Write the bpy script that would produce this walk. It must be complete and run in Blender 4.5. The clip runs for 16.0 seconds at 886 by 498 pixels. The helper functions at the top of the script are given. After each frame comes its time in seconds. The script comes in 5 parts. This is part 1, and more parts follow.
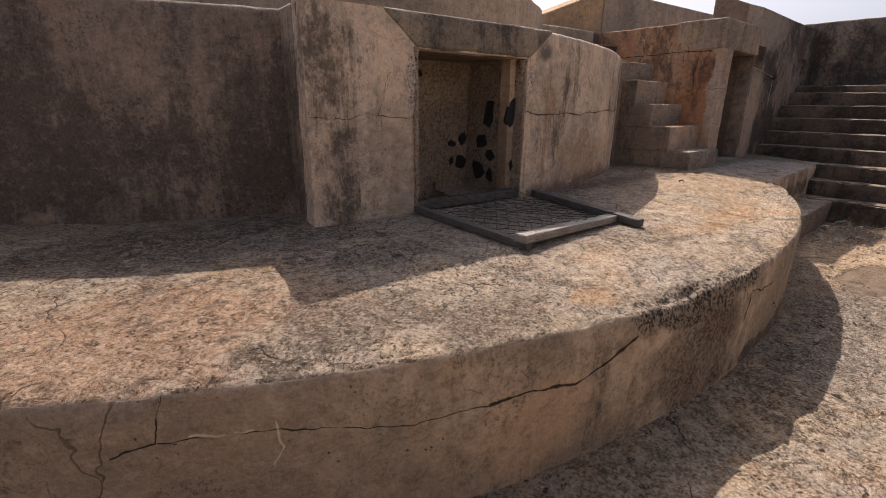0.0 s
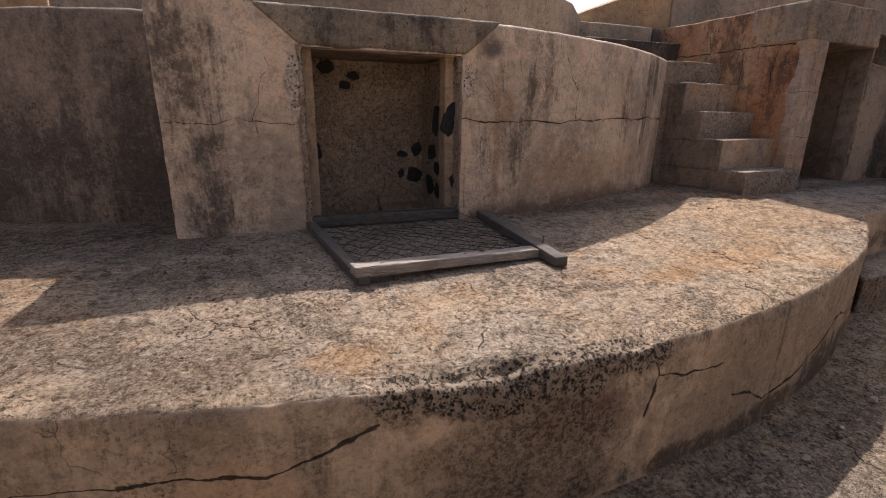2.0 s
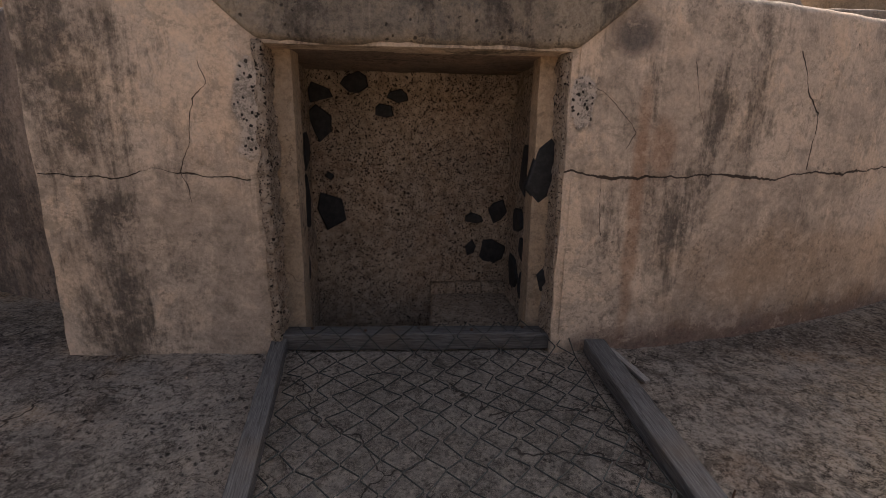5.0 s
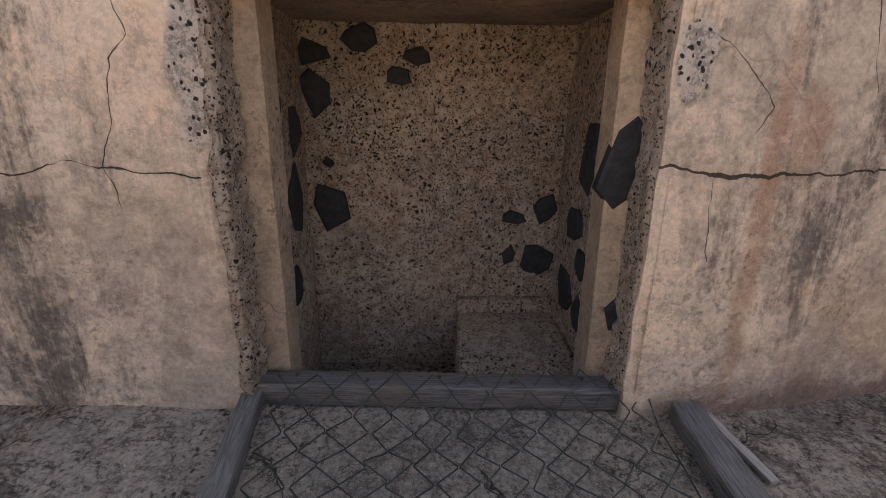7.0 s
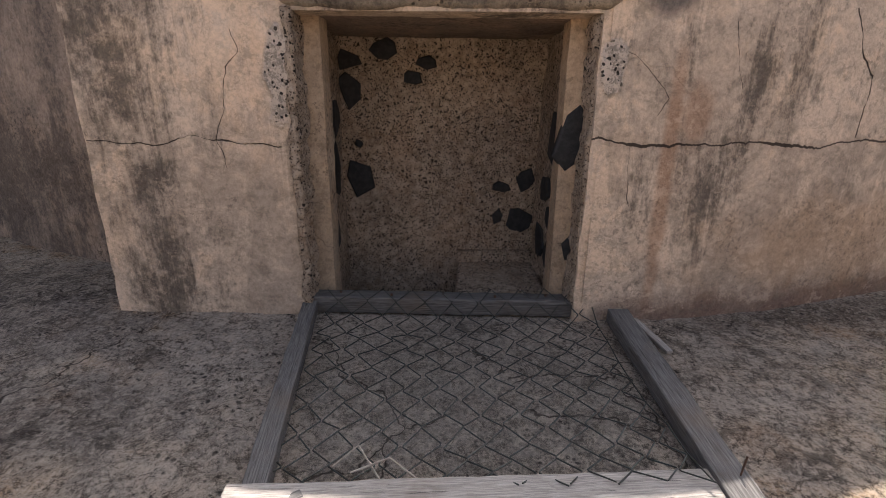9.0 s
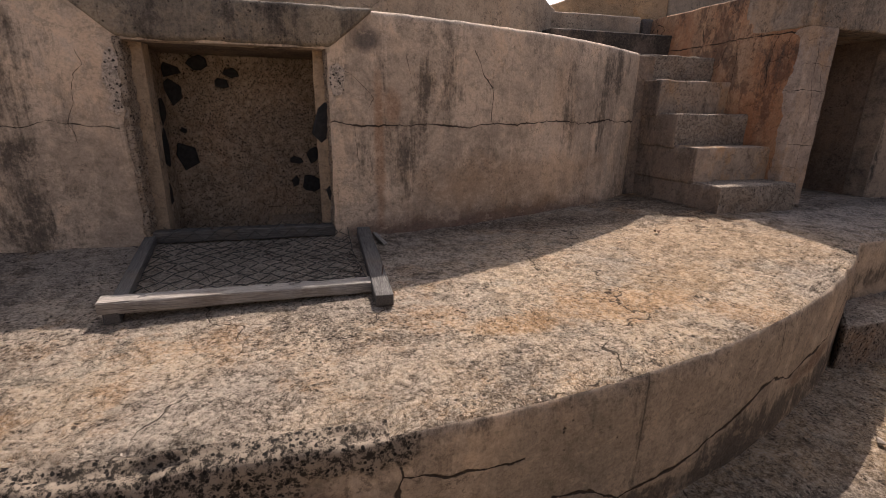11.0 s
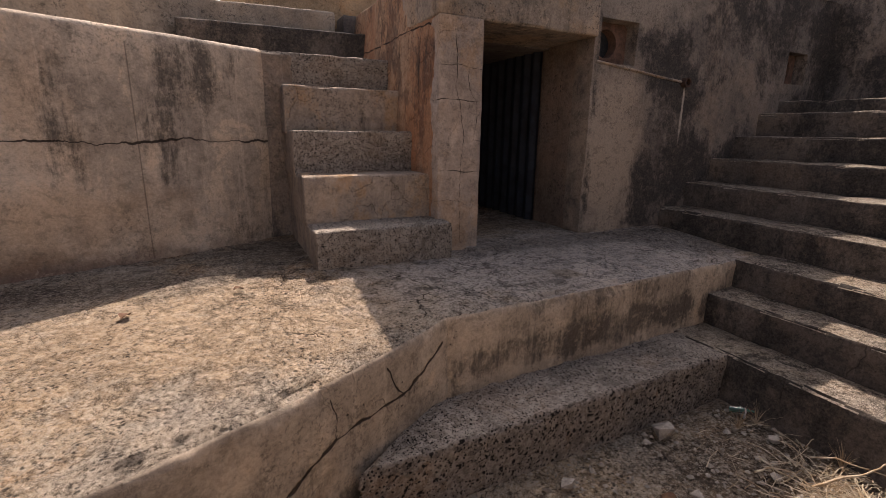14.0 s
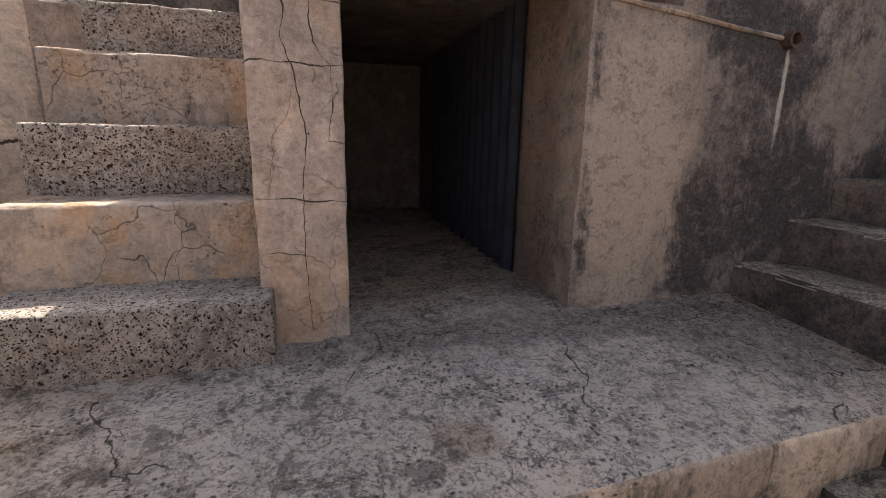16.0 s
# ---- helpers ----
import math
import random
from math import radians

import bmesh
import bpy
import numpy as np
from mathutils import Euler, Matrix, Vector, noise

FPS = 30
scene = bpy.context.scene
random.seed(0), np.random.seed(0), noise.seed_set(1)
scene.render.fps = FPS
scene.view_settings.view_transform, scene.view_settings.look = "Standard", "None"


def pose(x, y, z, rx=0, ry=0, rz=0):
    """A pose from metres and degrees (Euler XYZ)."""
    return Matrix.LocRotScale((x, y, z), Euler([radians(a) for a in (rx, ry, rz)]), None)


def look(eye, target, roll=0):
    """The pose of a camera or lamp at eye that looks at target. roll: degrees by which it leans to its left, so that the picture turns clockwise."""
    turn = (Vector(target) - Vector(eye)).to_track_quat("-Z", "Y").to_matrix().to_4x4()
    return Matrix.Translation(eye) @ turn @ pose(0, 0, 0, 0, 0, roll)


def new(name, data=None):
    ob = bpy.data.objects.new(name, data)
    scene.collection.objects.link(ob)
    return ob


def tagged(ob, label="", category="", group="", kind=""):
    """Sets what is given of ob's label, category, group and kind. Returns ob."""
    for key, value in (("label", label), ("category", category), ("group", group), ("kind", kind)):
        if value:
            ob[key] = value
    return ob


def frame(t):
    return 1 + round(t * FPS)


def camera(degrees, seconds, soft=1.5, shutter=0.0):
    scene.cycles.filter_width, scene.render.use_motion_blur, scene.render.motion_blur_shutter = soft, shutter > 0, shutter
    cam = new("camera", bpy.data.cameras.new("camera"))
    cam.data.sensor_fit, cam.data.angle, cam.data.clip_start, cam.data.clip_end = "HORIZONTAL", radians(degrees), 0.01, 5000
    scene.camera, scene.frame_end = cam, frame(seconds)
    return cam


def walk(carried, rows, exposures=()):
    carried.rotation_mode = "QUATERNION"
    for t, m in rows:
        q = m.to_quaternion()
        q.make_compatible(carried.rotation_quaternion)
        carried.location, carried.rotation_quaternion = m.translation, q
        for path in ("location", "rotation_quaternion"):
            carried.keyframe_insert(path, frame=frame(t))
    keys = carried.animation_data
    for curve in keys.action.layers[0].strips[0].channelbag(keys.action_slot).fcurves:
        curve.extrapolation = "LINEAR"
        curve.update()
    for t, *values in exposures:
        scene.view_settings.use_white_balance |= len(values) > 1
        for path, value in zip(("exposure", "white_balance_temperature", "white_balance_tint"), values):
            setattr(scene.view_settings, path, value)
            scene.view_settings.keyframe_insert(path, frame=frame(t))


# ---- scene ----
cam = camera(87.5, 16.0, soft=0.6)
METRES, EYE, TILT, LEAN, TURN = 12.0, 1.71, 0.0, 0.0, -39.3
ROWS = [
    (0.0, 0.0, 0.0, 0.0, 0.2, -17.41, -0.64),
    (0.5, 0.0378, 0.0115, -0.0016, 3.65, -17.34, -0.7),
    (1.0, 0.0699, 0.025, -0.002, 8.41, -17.17, -0.63),
    (1.5, 0.1022, 0.0387, -0.0004, 11.89, -17.13, -0.65),
    (2.0, 0.1323, 0.0657, -0.0023, 15.45, -16.29, -0.66),
    (2.5, 0.1478, 0.0937, 0.003, 19.03, -15.01, -0.7),
    (3.0, 0.156, 0.1247, 0.0038, 22.61, -13.85, -0.89),
    (3.5, 0.1482, 0.1496, 0.0024, 25.6, -12.88, -0.88),
    (4.0, 0.1358, 0.1738, 0.0051, 28.88, -12.38, -0.89),
    (6.5, 0.0899, 0.2511, 0.0063, 36.33, -16.99, -0.88),
    (7.0, 0.0852, 0.2555, 0.0076, 36.9, -17.44, -0.84),
    (7.5, 0.0874, 0.2541, 0.0076, 37.29, -17.79, -0.8),
    (8.0, 0.0929, 0.2436, 0.0059, 38.09, -17.83, -0.71),
    (10.5, 0.1786, 0.1507, 0.0044, 29.96, -16.14, -0.78),
    (11.0, 0.2187, 0.143, 0.0009, 21.74, -16.47, -0.88),
    (11.5, 0.2548, 0.1537, -0.0054, 16.1, -16.56, -0.9),
    (12.0, 0.29, 0.1812, -0.0035, 12.68, -15.97, -0.94),
    (12.5, 0.3219, 0.2114, -0.0012, 11.4, -15.4, -0.98),
    (13.0, 0.3544, 0.2471, -0.0001, 11.15, -14.91, -0.98),
    (13.5, 0.383, 0.2881, 0.0026, 12.44, -14.59, -0.94),
    (14.0, 0.4097, 0.3289, 0.0027, 14.07, -14.1, -0.93),
    (14.5, 0.4291, 0.3686, -0.0005, 16.51, -13.96, -0.96),
    (15.0, 0.445, 0.4146, 0.0, 19.8, -14.23, -0.97),
    (15.5, 0.4556, 0.4556, 0.0011, 22.19, -14.09, -1.08),
    (16.0, 0.4538, 0.4961, 0.0005, 24.23, -13.54, -1.14),
]
walk(cam, [(t, pose(0, 0, EYE, TILT, LEAN, TURN) @ pose(METRES * x, METRES * y, METRES * z, 90 + pitch, roll, yaw)) for t, x, y, z, yaw, pitch, roll in ROWS],
     [(0, 0.46, 6430, 18), (2.5, 0.42, 6430, 19), (4.2, 0.36, 6430, 18), (6.5, 1.6, 6000, 12), (7.5, 1.74, 5950, 12), (8.2, 1.74, 5950, 12), (10.5, 0.40, 6400, 17), (13.0, 0.42, 6430, 18),
      (14.0, 0.58, 6450, 18), (15.0, 0.85, 6380, 17), (15.5, 1.12, 6250, 14), (16.0, 1.74, 6080, 12)])

# ---- world and sun ----
SUN = Vector((0.37, 0.69, 1.0)).normalized()
world = bpy.data.worlds.new("sky")
world.use_nodes = True
scene.world = world
sky = world.node_tree.nodes.new("ShaderNodeTexSky")
sky.sky_type, sky.sun_disc = "NISHITA", False
sky.sun_elevation, sky.sun_rotation = math.asin(SUN.z), math.atan2(SUN.x, SUN.y)
sky.air_density, sky.dust_density, sky.ozone_density = 0.75, 4.5, 0.6
background = world.node_tree.nodes["Background"]
background.inputs["Strength"].default_value = 0.13
haze = world.node_tree.nodes.new("ShaderNodeHueSaturation")
haze.inputs["Saturation"].default_value = 0.55
world.node_tree.links.new(sky.outputs[0], haze.inputs["Color"])
world.node_tree.links.new(haze.outputs[0], background.inputs["Color"])
lamp = bpy.data.lights.new("sun", "SUN")
lamp.energy, lamp.angle, lamp.color = 4.7, radians(0.55), (1.0, 0.90, 0.77)
new("sun", lamp).matrix_world = look(SUN * 40, (0, 0, 0))


# ---- materials ----
class Nodes:
    """A short way to write node materials."""

    def __init__(self, name):
        self.mat = bpy.data.materials.new(name)
        self.mat.use_nodes = True
        self.tree = self.mat.node_tree
        self.bsdf = self.tree.nodes["Principled BSDF"]
        self.pos = self.add("ShaderNodeNewGeometry").outputs["Position"]

    def add(self, kind, **props):
        node = self.tree.nodes.new(kind)
        for key, value in props.items():
            setattr(node, key, value)
        return node

    def put(self, socket, value):
        if hasattr(value, "is_linked"):
            self.tree.links.new(value, socket)
        elif value is not None:
            socket.default_value = value

    def vec(self, scale=(1, 1, 1), source=None, offset=(0, 0, 0)):
        m = self.add("ShaderNodeMapping")
        self.put(m.inputs["Vector"], source or self.pos)
        m.inputs["Scale"].default_value, m.inputs["Location"].default_value = scale, offset
        return m.outputs[0]

    def noise(self, scale, detail=4.0, rough=0.6, vec=None, distort=0.0):
        t = self.add("ShaderNodeTexNoise")
        self.put(t.inputs["Vector"], vec or self.pos)
        t.inputs["Scale"].default_value, t.inputs["Detail"].default_value = scale, detail
        t.inputs["Roughness"].default_value, t.inputs["Distortion"].default_value = rough, distort
        return t.outputs["Fac"]

    def warp(self, amount, scale, vec=None):
        t = self.add("ShaderNodeTexNoise")
        self.put(t.inputs["Vector"], vec or self.pos)
        t.inputs["Scale"].default_value, t.inputs["Detail"].default_value = scale, 3.0
        m = self.add("ShaderNodeVectorMath", operation="MULTIPLY_ADD")
        self.put(m.inputs[0], t.outputs["Color"])
        m.inputs[1].default_value = (amount,) * 3
        self.put(m.inputs[2], vec or self.pos)
        return m.outputs[0]

    def cells(self, scale, feature="F1", vec=None, out="Distance"):
        t = self.add("ShaderNodeTexVoronoi", feature=feature)
        self.put(t.inputs["Vector"], vec or self.pos)
        t.inputs["Scale"].default_value = scale
        return t.outputs[out]

    def math(self, op, a, b=None, c=None):
        m = self.add("ShaderNodeMath", operation=op)
        for i, v in enumerate((a, b, c)):
            self.put(m.inputs[i], v)
        return m.outputs[0]

    def step(self, value, lo, hi, to0=0.0, to1=1.0):
        m = self.add("ShaderNodeMapRange", interpolation_type="SMOOTHSTEP")
        self.put(m.inputs["Value"], value)
        for key, v in (("From Min", lo), ("From Max", hi), ("To Min", to0), ("To Max", to1)):
            m.inputs[key].default_value = v
        return m.outputs[0]

    def mix(self, fac, a, b, blend="MIX"):
        m = self.add("ShaderNodeMix", data_type="RGBA", blend_type=blend)
        self.put(m.inputs[0], fac)
        for i, v in ((6, a), (7, b)):
            self.put(m.inputs[i], (*v, 1) if isinstance(v, tuple) else v)
        return m.outputs[2]

    def axis(self, name):
        s = self.add("ShaderNodeSeparateXYZ")
        self.put(s.inputs[0], self.pos)
        return s.outputs[name]

    def finish(self, colour, rough=0.9, bump=None, strength=0.6, distance=0.01, metal=0.0, spec=0.3):
        self.put(self.bsdf.inputs["Base Color"], (*colour, 1) if isinstance(colour, tuple) else colour)
        self.put(self.bsdf.inputs["Roughness"], rough)
        self.bsdf.inputs["Metallic"].default_value = metal
        self.bsdf.inputs["Specular IOR Level"].default_value = spec
        if bump is not None:
            b = self.add("ShaderNodeBump")
            b.inputs["Strength"].default_value, b.inputs["Distance"].default_value = strength, distance
            self.put(b.inputs["Height"], bump)
            self.tree.links.new(b.outputs[0], self.bsdf.inputs["Normal"])
        return self.mat

    def spot(self, centre, radii, soft=0.35, wobble=0.35, scale=4.0):
        """A patch with a ragged rim round a place in the world."""
        d = self.add("ShaderNodeVectorMath", operation="SUBTRACT")
        self.put(d.inputs[0], self.pos)
        d.inputs[1].default_value = centre
        s = self.add("ShaderNodeVectorMath", operation="DIVIDE")
        self.put(s.inputs[0], d.outputs[0])
        s.inputs[1].default_value = radii
        n = self.add("ShaderNodeVectorMath", operation="LENGTH")
        self.put(n.inputs[0], s.outputs[0])
        ragged = self.math("ADD", n.outputs["Value"], self.math("MULTIPLY", self.math("SUBTRACT", self.noise(scale, 5), 0.5), wobble * 4))
        return self.step(ragged, 1 - soft, 1 + soft, 1.0, 0.0)

    def trace(self, lines, axes=(1, 0, 1), wobble=0.05, scale=9.0):
        """Cracks that run along given lines: each line is its half width and its corners, on the plane of two axes."""
        flat = self.add("ShaderNodeVectorMath", operation="MULTIPLY")
        self.put(flat.inputs[0], self.warp(wobble, scale))
        flat.inputs[1].default_value = axes
        thick = self.step(self.noise(7, 4, 0.7, self.vec(offset=(13, 2, 5))), 0.36, 0.62, 0.25, 1.35)
        total = 0.0
        for wide, *corners in lines:
            near = None
            for a, b in zip(corners[:-1], corners[1:]):
                lift = (lambda q: Vector((q[0], 0, q[1]))) if axes[0] else (lambda q: Vector((0, q[0], q[1])))
                a, way = lift(a) + Vector(axes) * wobble / 2, lift(b) - lift(a)
                d = self.add("ShaderNodeVectorMath", operation="SUBTRACT")
                self.put(d.inputs[0], flat.outputs[0])
                d.inputs[1].default_value = a
                dot = self.add("ShaderNodeVectorMath", operation="DOT_PRODUCT")
                self.put(dot.inputs[0], d.outputs[0])
                dot.inputs[1].default_value = way / way.length_squared
                along = self.add("ShaderNodeClamp")
                self.put(along.inputs[0], dot.outputs["Value"])
                foot = self.add("ShaderNodeVectorMath", operation="SCALE")
                foot.inputs[0].default_value = way
                self.put(foot.inputs["Scale"], along.outputs[0])
                gap = self.add("ShaderNodeVectorMath", operation="DISTANCE")
                self.put(gap.inputs[0], d.outputs[0])
                self.put(gap.inputs[1], foot.outputs[0])
                near = gap.outputs["Value"] if near is None else self.math("MINIMUM", near, gap.outputs["Value"])
            total = self.math("MAXIMUM", total, self.step(self.math("DIVIDE", near, thick), wide * 0.5, wide * 1.15, 1, 0))
        return total


def plaster(name, light, dark, mould=(0.034, 0.029, 0.026), mould_at=0.55, rust=0.0, crack=None, pits=0.15, hair=0.5, broken=(), streak=0.5, ochre=0.0, patches=(), craze=0.0, upright=(), run_scale=3.4, lines=(), plane=(1, 0, 1), filled=(), flecks=0.7, depth=0.80):
    """Old lime-washed concrete: mottled tan, peeling wash, vertical black mould, hairline cracks, pits and patches of bare aggregate."""
    n = Nodes(name)
    colour = n.mix(n.step(n.noise(0.9, 8, 0.7), 0.38, 0.62), dark, light)
    worn = n.noise(2.1, 11, 0.74, n.vec((1, 1, 0.8), offset=(7, 3, 1)), 0.25)
    colour = n.mix(n.step(worn, 0.535, 0.565, 0, 0.55), colour, (light[0] * 1.12, light[1] * 1.06, light[2] * 0.98))
    colour = n.mix(n.step(worn, 0.42, 0.455, 0.5, 0), colour, (dark[0] * 0.78, dark[1] * 0.76, dark[2] * 0.76))
    colour = n.mix(n.step(n.noise(1.6, 6, 0.7, n.vec((1, 1, 0.5), offset=(2, 3, 9))), 0.52, 0.66, 0, 0.30), colour, (light[0] * 0.95, light[1] * 0.78, light[2] * 0.62))
    film = n.noise(0.8, 11, 0.72, n.vec((1.2, 1.2, 0.55), offset=(21, 6, 3)), 0.3)
    colour = n.mix(n.step(film, 0.49, 0.55, 0, 0.45), colour, (dark[0] * 0.55, dark[1] * 0.55, dark[2] * 0.57))
    salt = n.noise(1.5, 8, 0.65, n.vec((8, 8, 0.35), offset=(3, 3, 1)))
    colour = n.mix(n.step(salt, 0.60, 0.66, 0, 0.30), colour, (light[0] * 1.2, light[1] * 1.2, light[2] * 1.2))
    if rust:
        band = n.step(n.noise(0.9, 8, 0.72, n.vec((1.4, 1.4, 0.55), offset=(3, 9, 5))), 0.40, 0.60, 0, rust)
        colour = n.mix(band, colour, (0.40, 0.150, 0.055))
        colour = n.mix(n.step(n.noise(2.2, 10, 0.75, n.vec((1, 1, 0.6), offset=(1, 2, 8))), 0.52, 0.57, 0, rust), colour, (0.11, 0.055, 0.034))
    if ochre:
        colour = n.mix(n.step(n.noise(1.7, 8, 0.7, n.vec((1, 1, 0.7), offset=(5, 1, 2))), 0.5, 0.6, 0, ochre), colour, (0.50, 0.28, 0.12))
    run = n.noise(1.3, 9, 0.72, n.vec((run_scale, run_scale, 0.30)), 0.3)
    blot = n.noise(1.15, 11, 0.74, n.vec((1, 1, 0.7), offset=(11, 4, 2)), 0.35)
    black = n.math("ADD", n.math("MULTIPLY", run, streak), n.math("MULTIPLY", blot, 1 - streak))
    fine_mould = n.noise(30, 6, 0.8, n.vec((1, 1, 0.6), offset=(1, 1, 6)))
    black = n.math("ADD", black, n.math("MULTIPLY", n.math("SUBTRACT", fine_mould, 0.5), 0.26))
    for centre, radii, tone, amount in patches:
        spot = n.math("MULTIPLY", n.spot(centre, radii, 0.5, 0.45, 5.0), amount)
        if max(tone) < 0.1:
            black = n.math("ADD", black, n.math("MULTIPLY", spot, 0.16))
        else:
            colour = n.mix(spot, colour, tone)
            black = n.math("SUBTRACT", black, n.math("MULTIPLY", spot, 0.17))
    colour = n.mix(n.step(black, mould_at - 0.05, mould_at + 0.07, 0, depth), colour, mould)
    grain = n.noise(60, 6, 0.8)
    colour = n.mix(n.step(grain, 0.40, 0.58), n.mix(0.20, colour, (0.05, 0.040, 0.032)), n.mix(0.07, colour, (0.66, 0.55, 0.44)))
    fleck = n.math("MULTIPLY", n.step(n.noise(42, 5, 0.75, n.vec(offset=(4, 9, 3))), 0.54, 0.58), n.step(n.noise(1.9, 8, 0.75, n.vec(offset=(5, 5, 9))), 0.50, 0.58))
    colour = n.mix(n.math("MULTIPLY", fleck, flecks), colour, (0.050, 0.042, 0.036))
    scuff = n.noise(11, 10, 0.78, n.vec((1, 1, 1.3), offset=(6, 14, 3)), 0.25)
    colour = n.mix(n.step(scuff, 0.40, 0.48, 0.34, 0), colour, (dark[0] * 0.25, dark[1] * 0.28, dark[2] * 0.27))
    colour = n.mix(n.step(scuff, 0.54, 0.60, 0, 0.22), colour, (light[0] * 1.25, light[1] * 1.22, light[2] * 1.18))
    lines_far = n.cells(0.95, "DISTANCE_TO_EDGE", n.vec((1, 1, 0.8), n.warp(0.45, 3.0)))
    near = n.step(n.noise(1.1, 4, 0.6, n.vec(offset=(2, 6, 4))), 0.54, 0.60)
    thin = n.math("MULTIPLY", n.step(lines_far, 0.001, 0.0045, 1, 0), near)
    fine = n.math("MULTIPLY", n.step(n.cells(3.4, "DISTANCE_TO_EDGE", n.warp(0.22, 7)), 0.003, 0.012, 1, 0), n.step(n.noise(1.5, 5, 0.7, n.vec(offset=(8, 8, 1))), 0.57, 0.62))
    cracks = n.math("MULTIPLY", n.math("MAXIMUM", thin, n.math("MULTIPLY", fine, 0.7)), hair)
    if craze:
        net = n.cells(4.6, "DISTANCE_TO_EDGE", n.vec((1, 1, 0.62), n.warp(0.16, 6)))
        cracks = n.math("MAXIMUM", cracks, n.math("MULTIPLY", n.step(net, 0.001, 0.009, 1, 0), n.step(n.noise(3.0, 4, 0.6, n.vec(offset=(3, 3, 3))), 0.42, 0.56, 0, craze)))
    if crack is not None:
        z0, dips, keep, narrow, wide = crack
        line = z0
        for x0, x1, dz in dips:
            line = n.math("ADD", line, n.step(n.axis("X"), x0, x1, 0, dz))
        wave = n.math("MULTIPLY", n.math("SUBTRACT", n.noise(1.7, 4, 0.6, n.vec((1, 1, 0))), 0.5), 0.13)
        jag = n.math("MULTIPLY", n.math("SUBTRACT", n.noise(11, 4, 0.7, n.vec((1, 1, 0))), 0.5), 0.05)
        off = n.math("SUBTRACT", n.math("SUBTRACT", n.axis("Z"), line), n.math("ADD", wave, jag))
        width = n.step(n.noise(2.3, 3, 0.6, n.vec((1, 1, 0), offset=(4, 4, 0))), 0.47, 0.64, narrow, wide)
        width = n.math("MULTIPLY", width, n.step(n.noise(1.1, 3, 0.5, n.vec((1, 1, 0), offset=(9, 4, 0))), 0.36, 0.46, keep, 1.0))
        width = n.math("MULTIPLY", width, n.step(n.axis("X"), 2.2, 3.4, 0.0, 1.0))
        here = n.step(n.axis("X"), 7.30, 7.36, 1, 0)
        cracks = n.math("MAXIMUM", cracks, n.math("MULTIPLY", here, n.math("LESS_THAN", n.math("ABSOLUTE", off), width)))
        colour = n.mix(n.math("MULTIPLY", n.step(n.math("ABSOLUTE", off), 0.0, 0.03, 0.35, 0), n.math("MULTIPLY", here, n.math("MULTIPLY", width, 80))), colour, (0.12, 0.062, 0.036))
    for x0, low, high, lean, wide in upright:
        sway = n.math("MULTIPLY", n.math("SUBTRACT", n.noise(4.5, 4, 0.7, n.vec((0, 0, 1), offset=(x0, 2, 0))), 0.5), 0.09 if wide > 0 else 0.0)
        aside = n.math("SUBTRACT", n.math("SUBTRACT", n.axis("X"), x0), n.math("ADD", sway, n.math("MULTIPLY", n.math("SUBTRACT", n.axis("Z"), low), lean)))
        level = n.math("MULTIPLY", n.math("GREATER_THAN", n.axis("Z"), low), n.math("LESS_THAN", n.axis("Z"), high))
        cracks = n.math("MAXIMUM", cracks, n.math("MULTIPLY", level, n.step(n.math("ABSOLUTE", aside), abs(wide) * 0.4, abs(wide), 0.85 if wide > 0 else 0.4, 0)))
    if lines:
        cracks = n.math("MAXIMUM", cracks, n.trace(lines, plane))
    colour = n.mix(n.math("MULTIPLY", cracks, 0.9), colour, (0.022, 0.015, 0.011))
    if filled:
        colour = n.mix(n.math("MULTIPLY", n.trace(filled, plane), 0.85), colour, (0.62, 0.52, 0.40))
    holes = n.step(n.cells(30, vec=n.warp(0.03, 25)), 0.10, 0.24, 1, 0)
    holes = n.math("MULTIPLY", holes, n.step(n.noise(2.6, 6, 0.75), 0.60 - pits * 0.25, 0.66 - pits * 0.20))
    colour = n.mix(n.math("MULTIPLY", holes, 0.8), colour, (0.025, 0.020, 0.017))
    height = n.math("ADD", n.math("MULTIPLY", n.noise(22, 7, 0.75), 0.5), n.math("MULTIPLY", worn, 0.9))
    height = n.math("SUBTRACT", height, n.math("ADD", n.math("MULTIPLY", cracks, 0.9), n.math("MULTIPLY", holes, 0.5)))
    for centre, radii, amount, paste in broken:
        patch = n.math("MULTIPLY", n.spot(centre, radii, 0.15, 0.4, 6.0), amount)
        bare = n.mix(n.step(n.noise(34, 8, 0.85), 0.45, 0.53), tuple(0.12 * c if paste[0] < 0.4 else 0.5 * c for c in paste), paste)
        bare = n.mix(n.step(n.cells(44, vec=n.warp(0.03, 24)), 0.22, 0.34, 0.95, 0), bare, (0.012, 0.010, 0.009))
        colour = n.mix(patch, colour, bare)
        height = n.math("ADD", height, n.math("MULTIPLY", patch, n.math("MULTIPLY", n.noise(26, 7, 0.82), 1.6)))
    height = n.math("ADD", height, n.math("MULTIPLY", scuff, 0.6))
    return n.finish(colour, 0.92, height, 0.9, 0.015, spec=0.2)


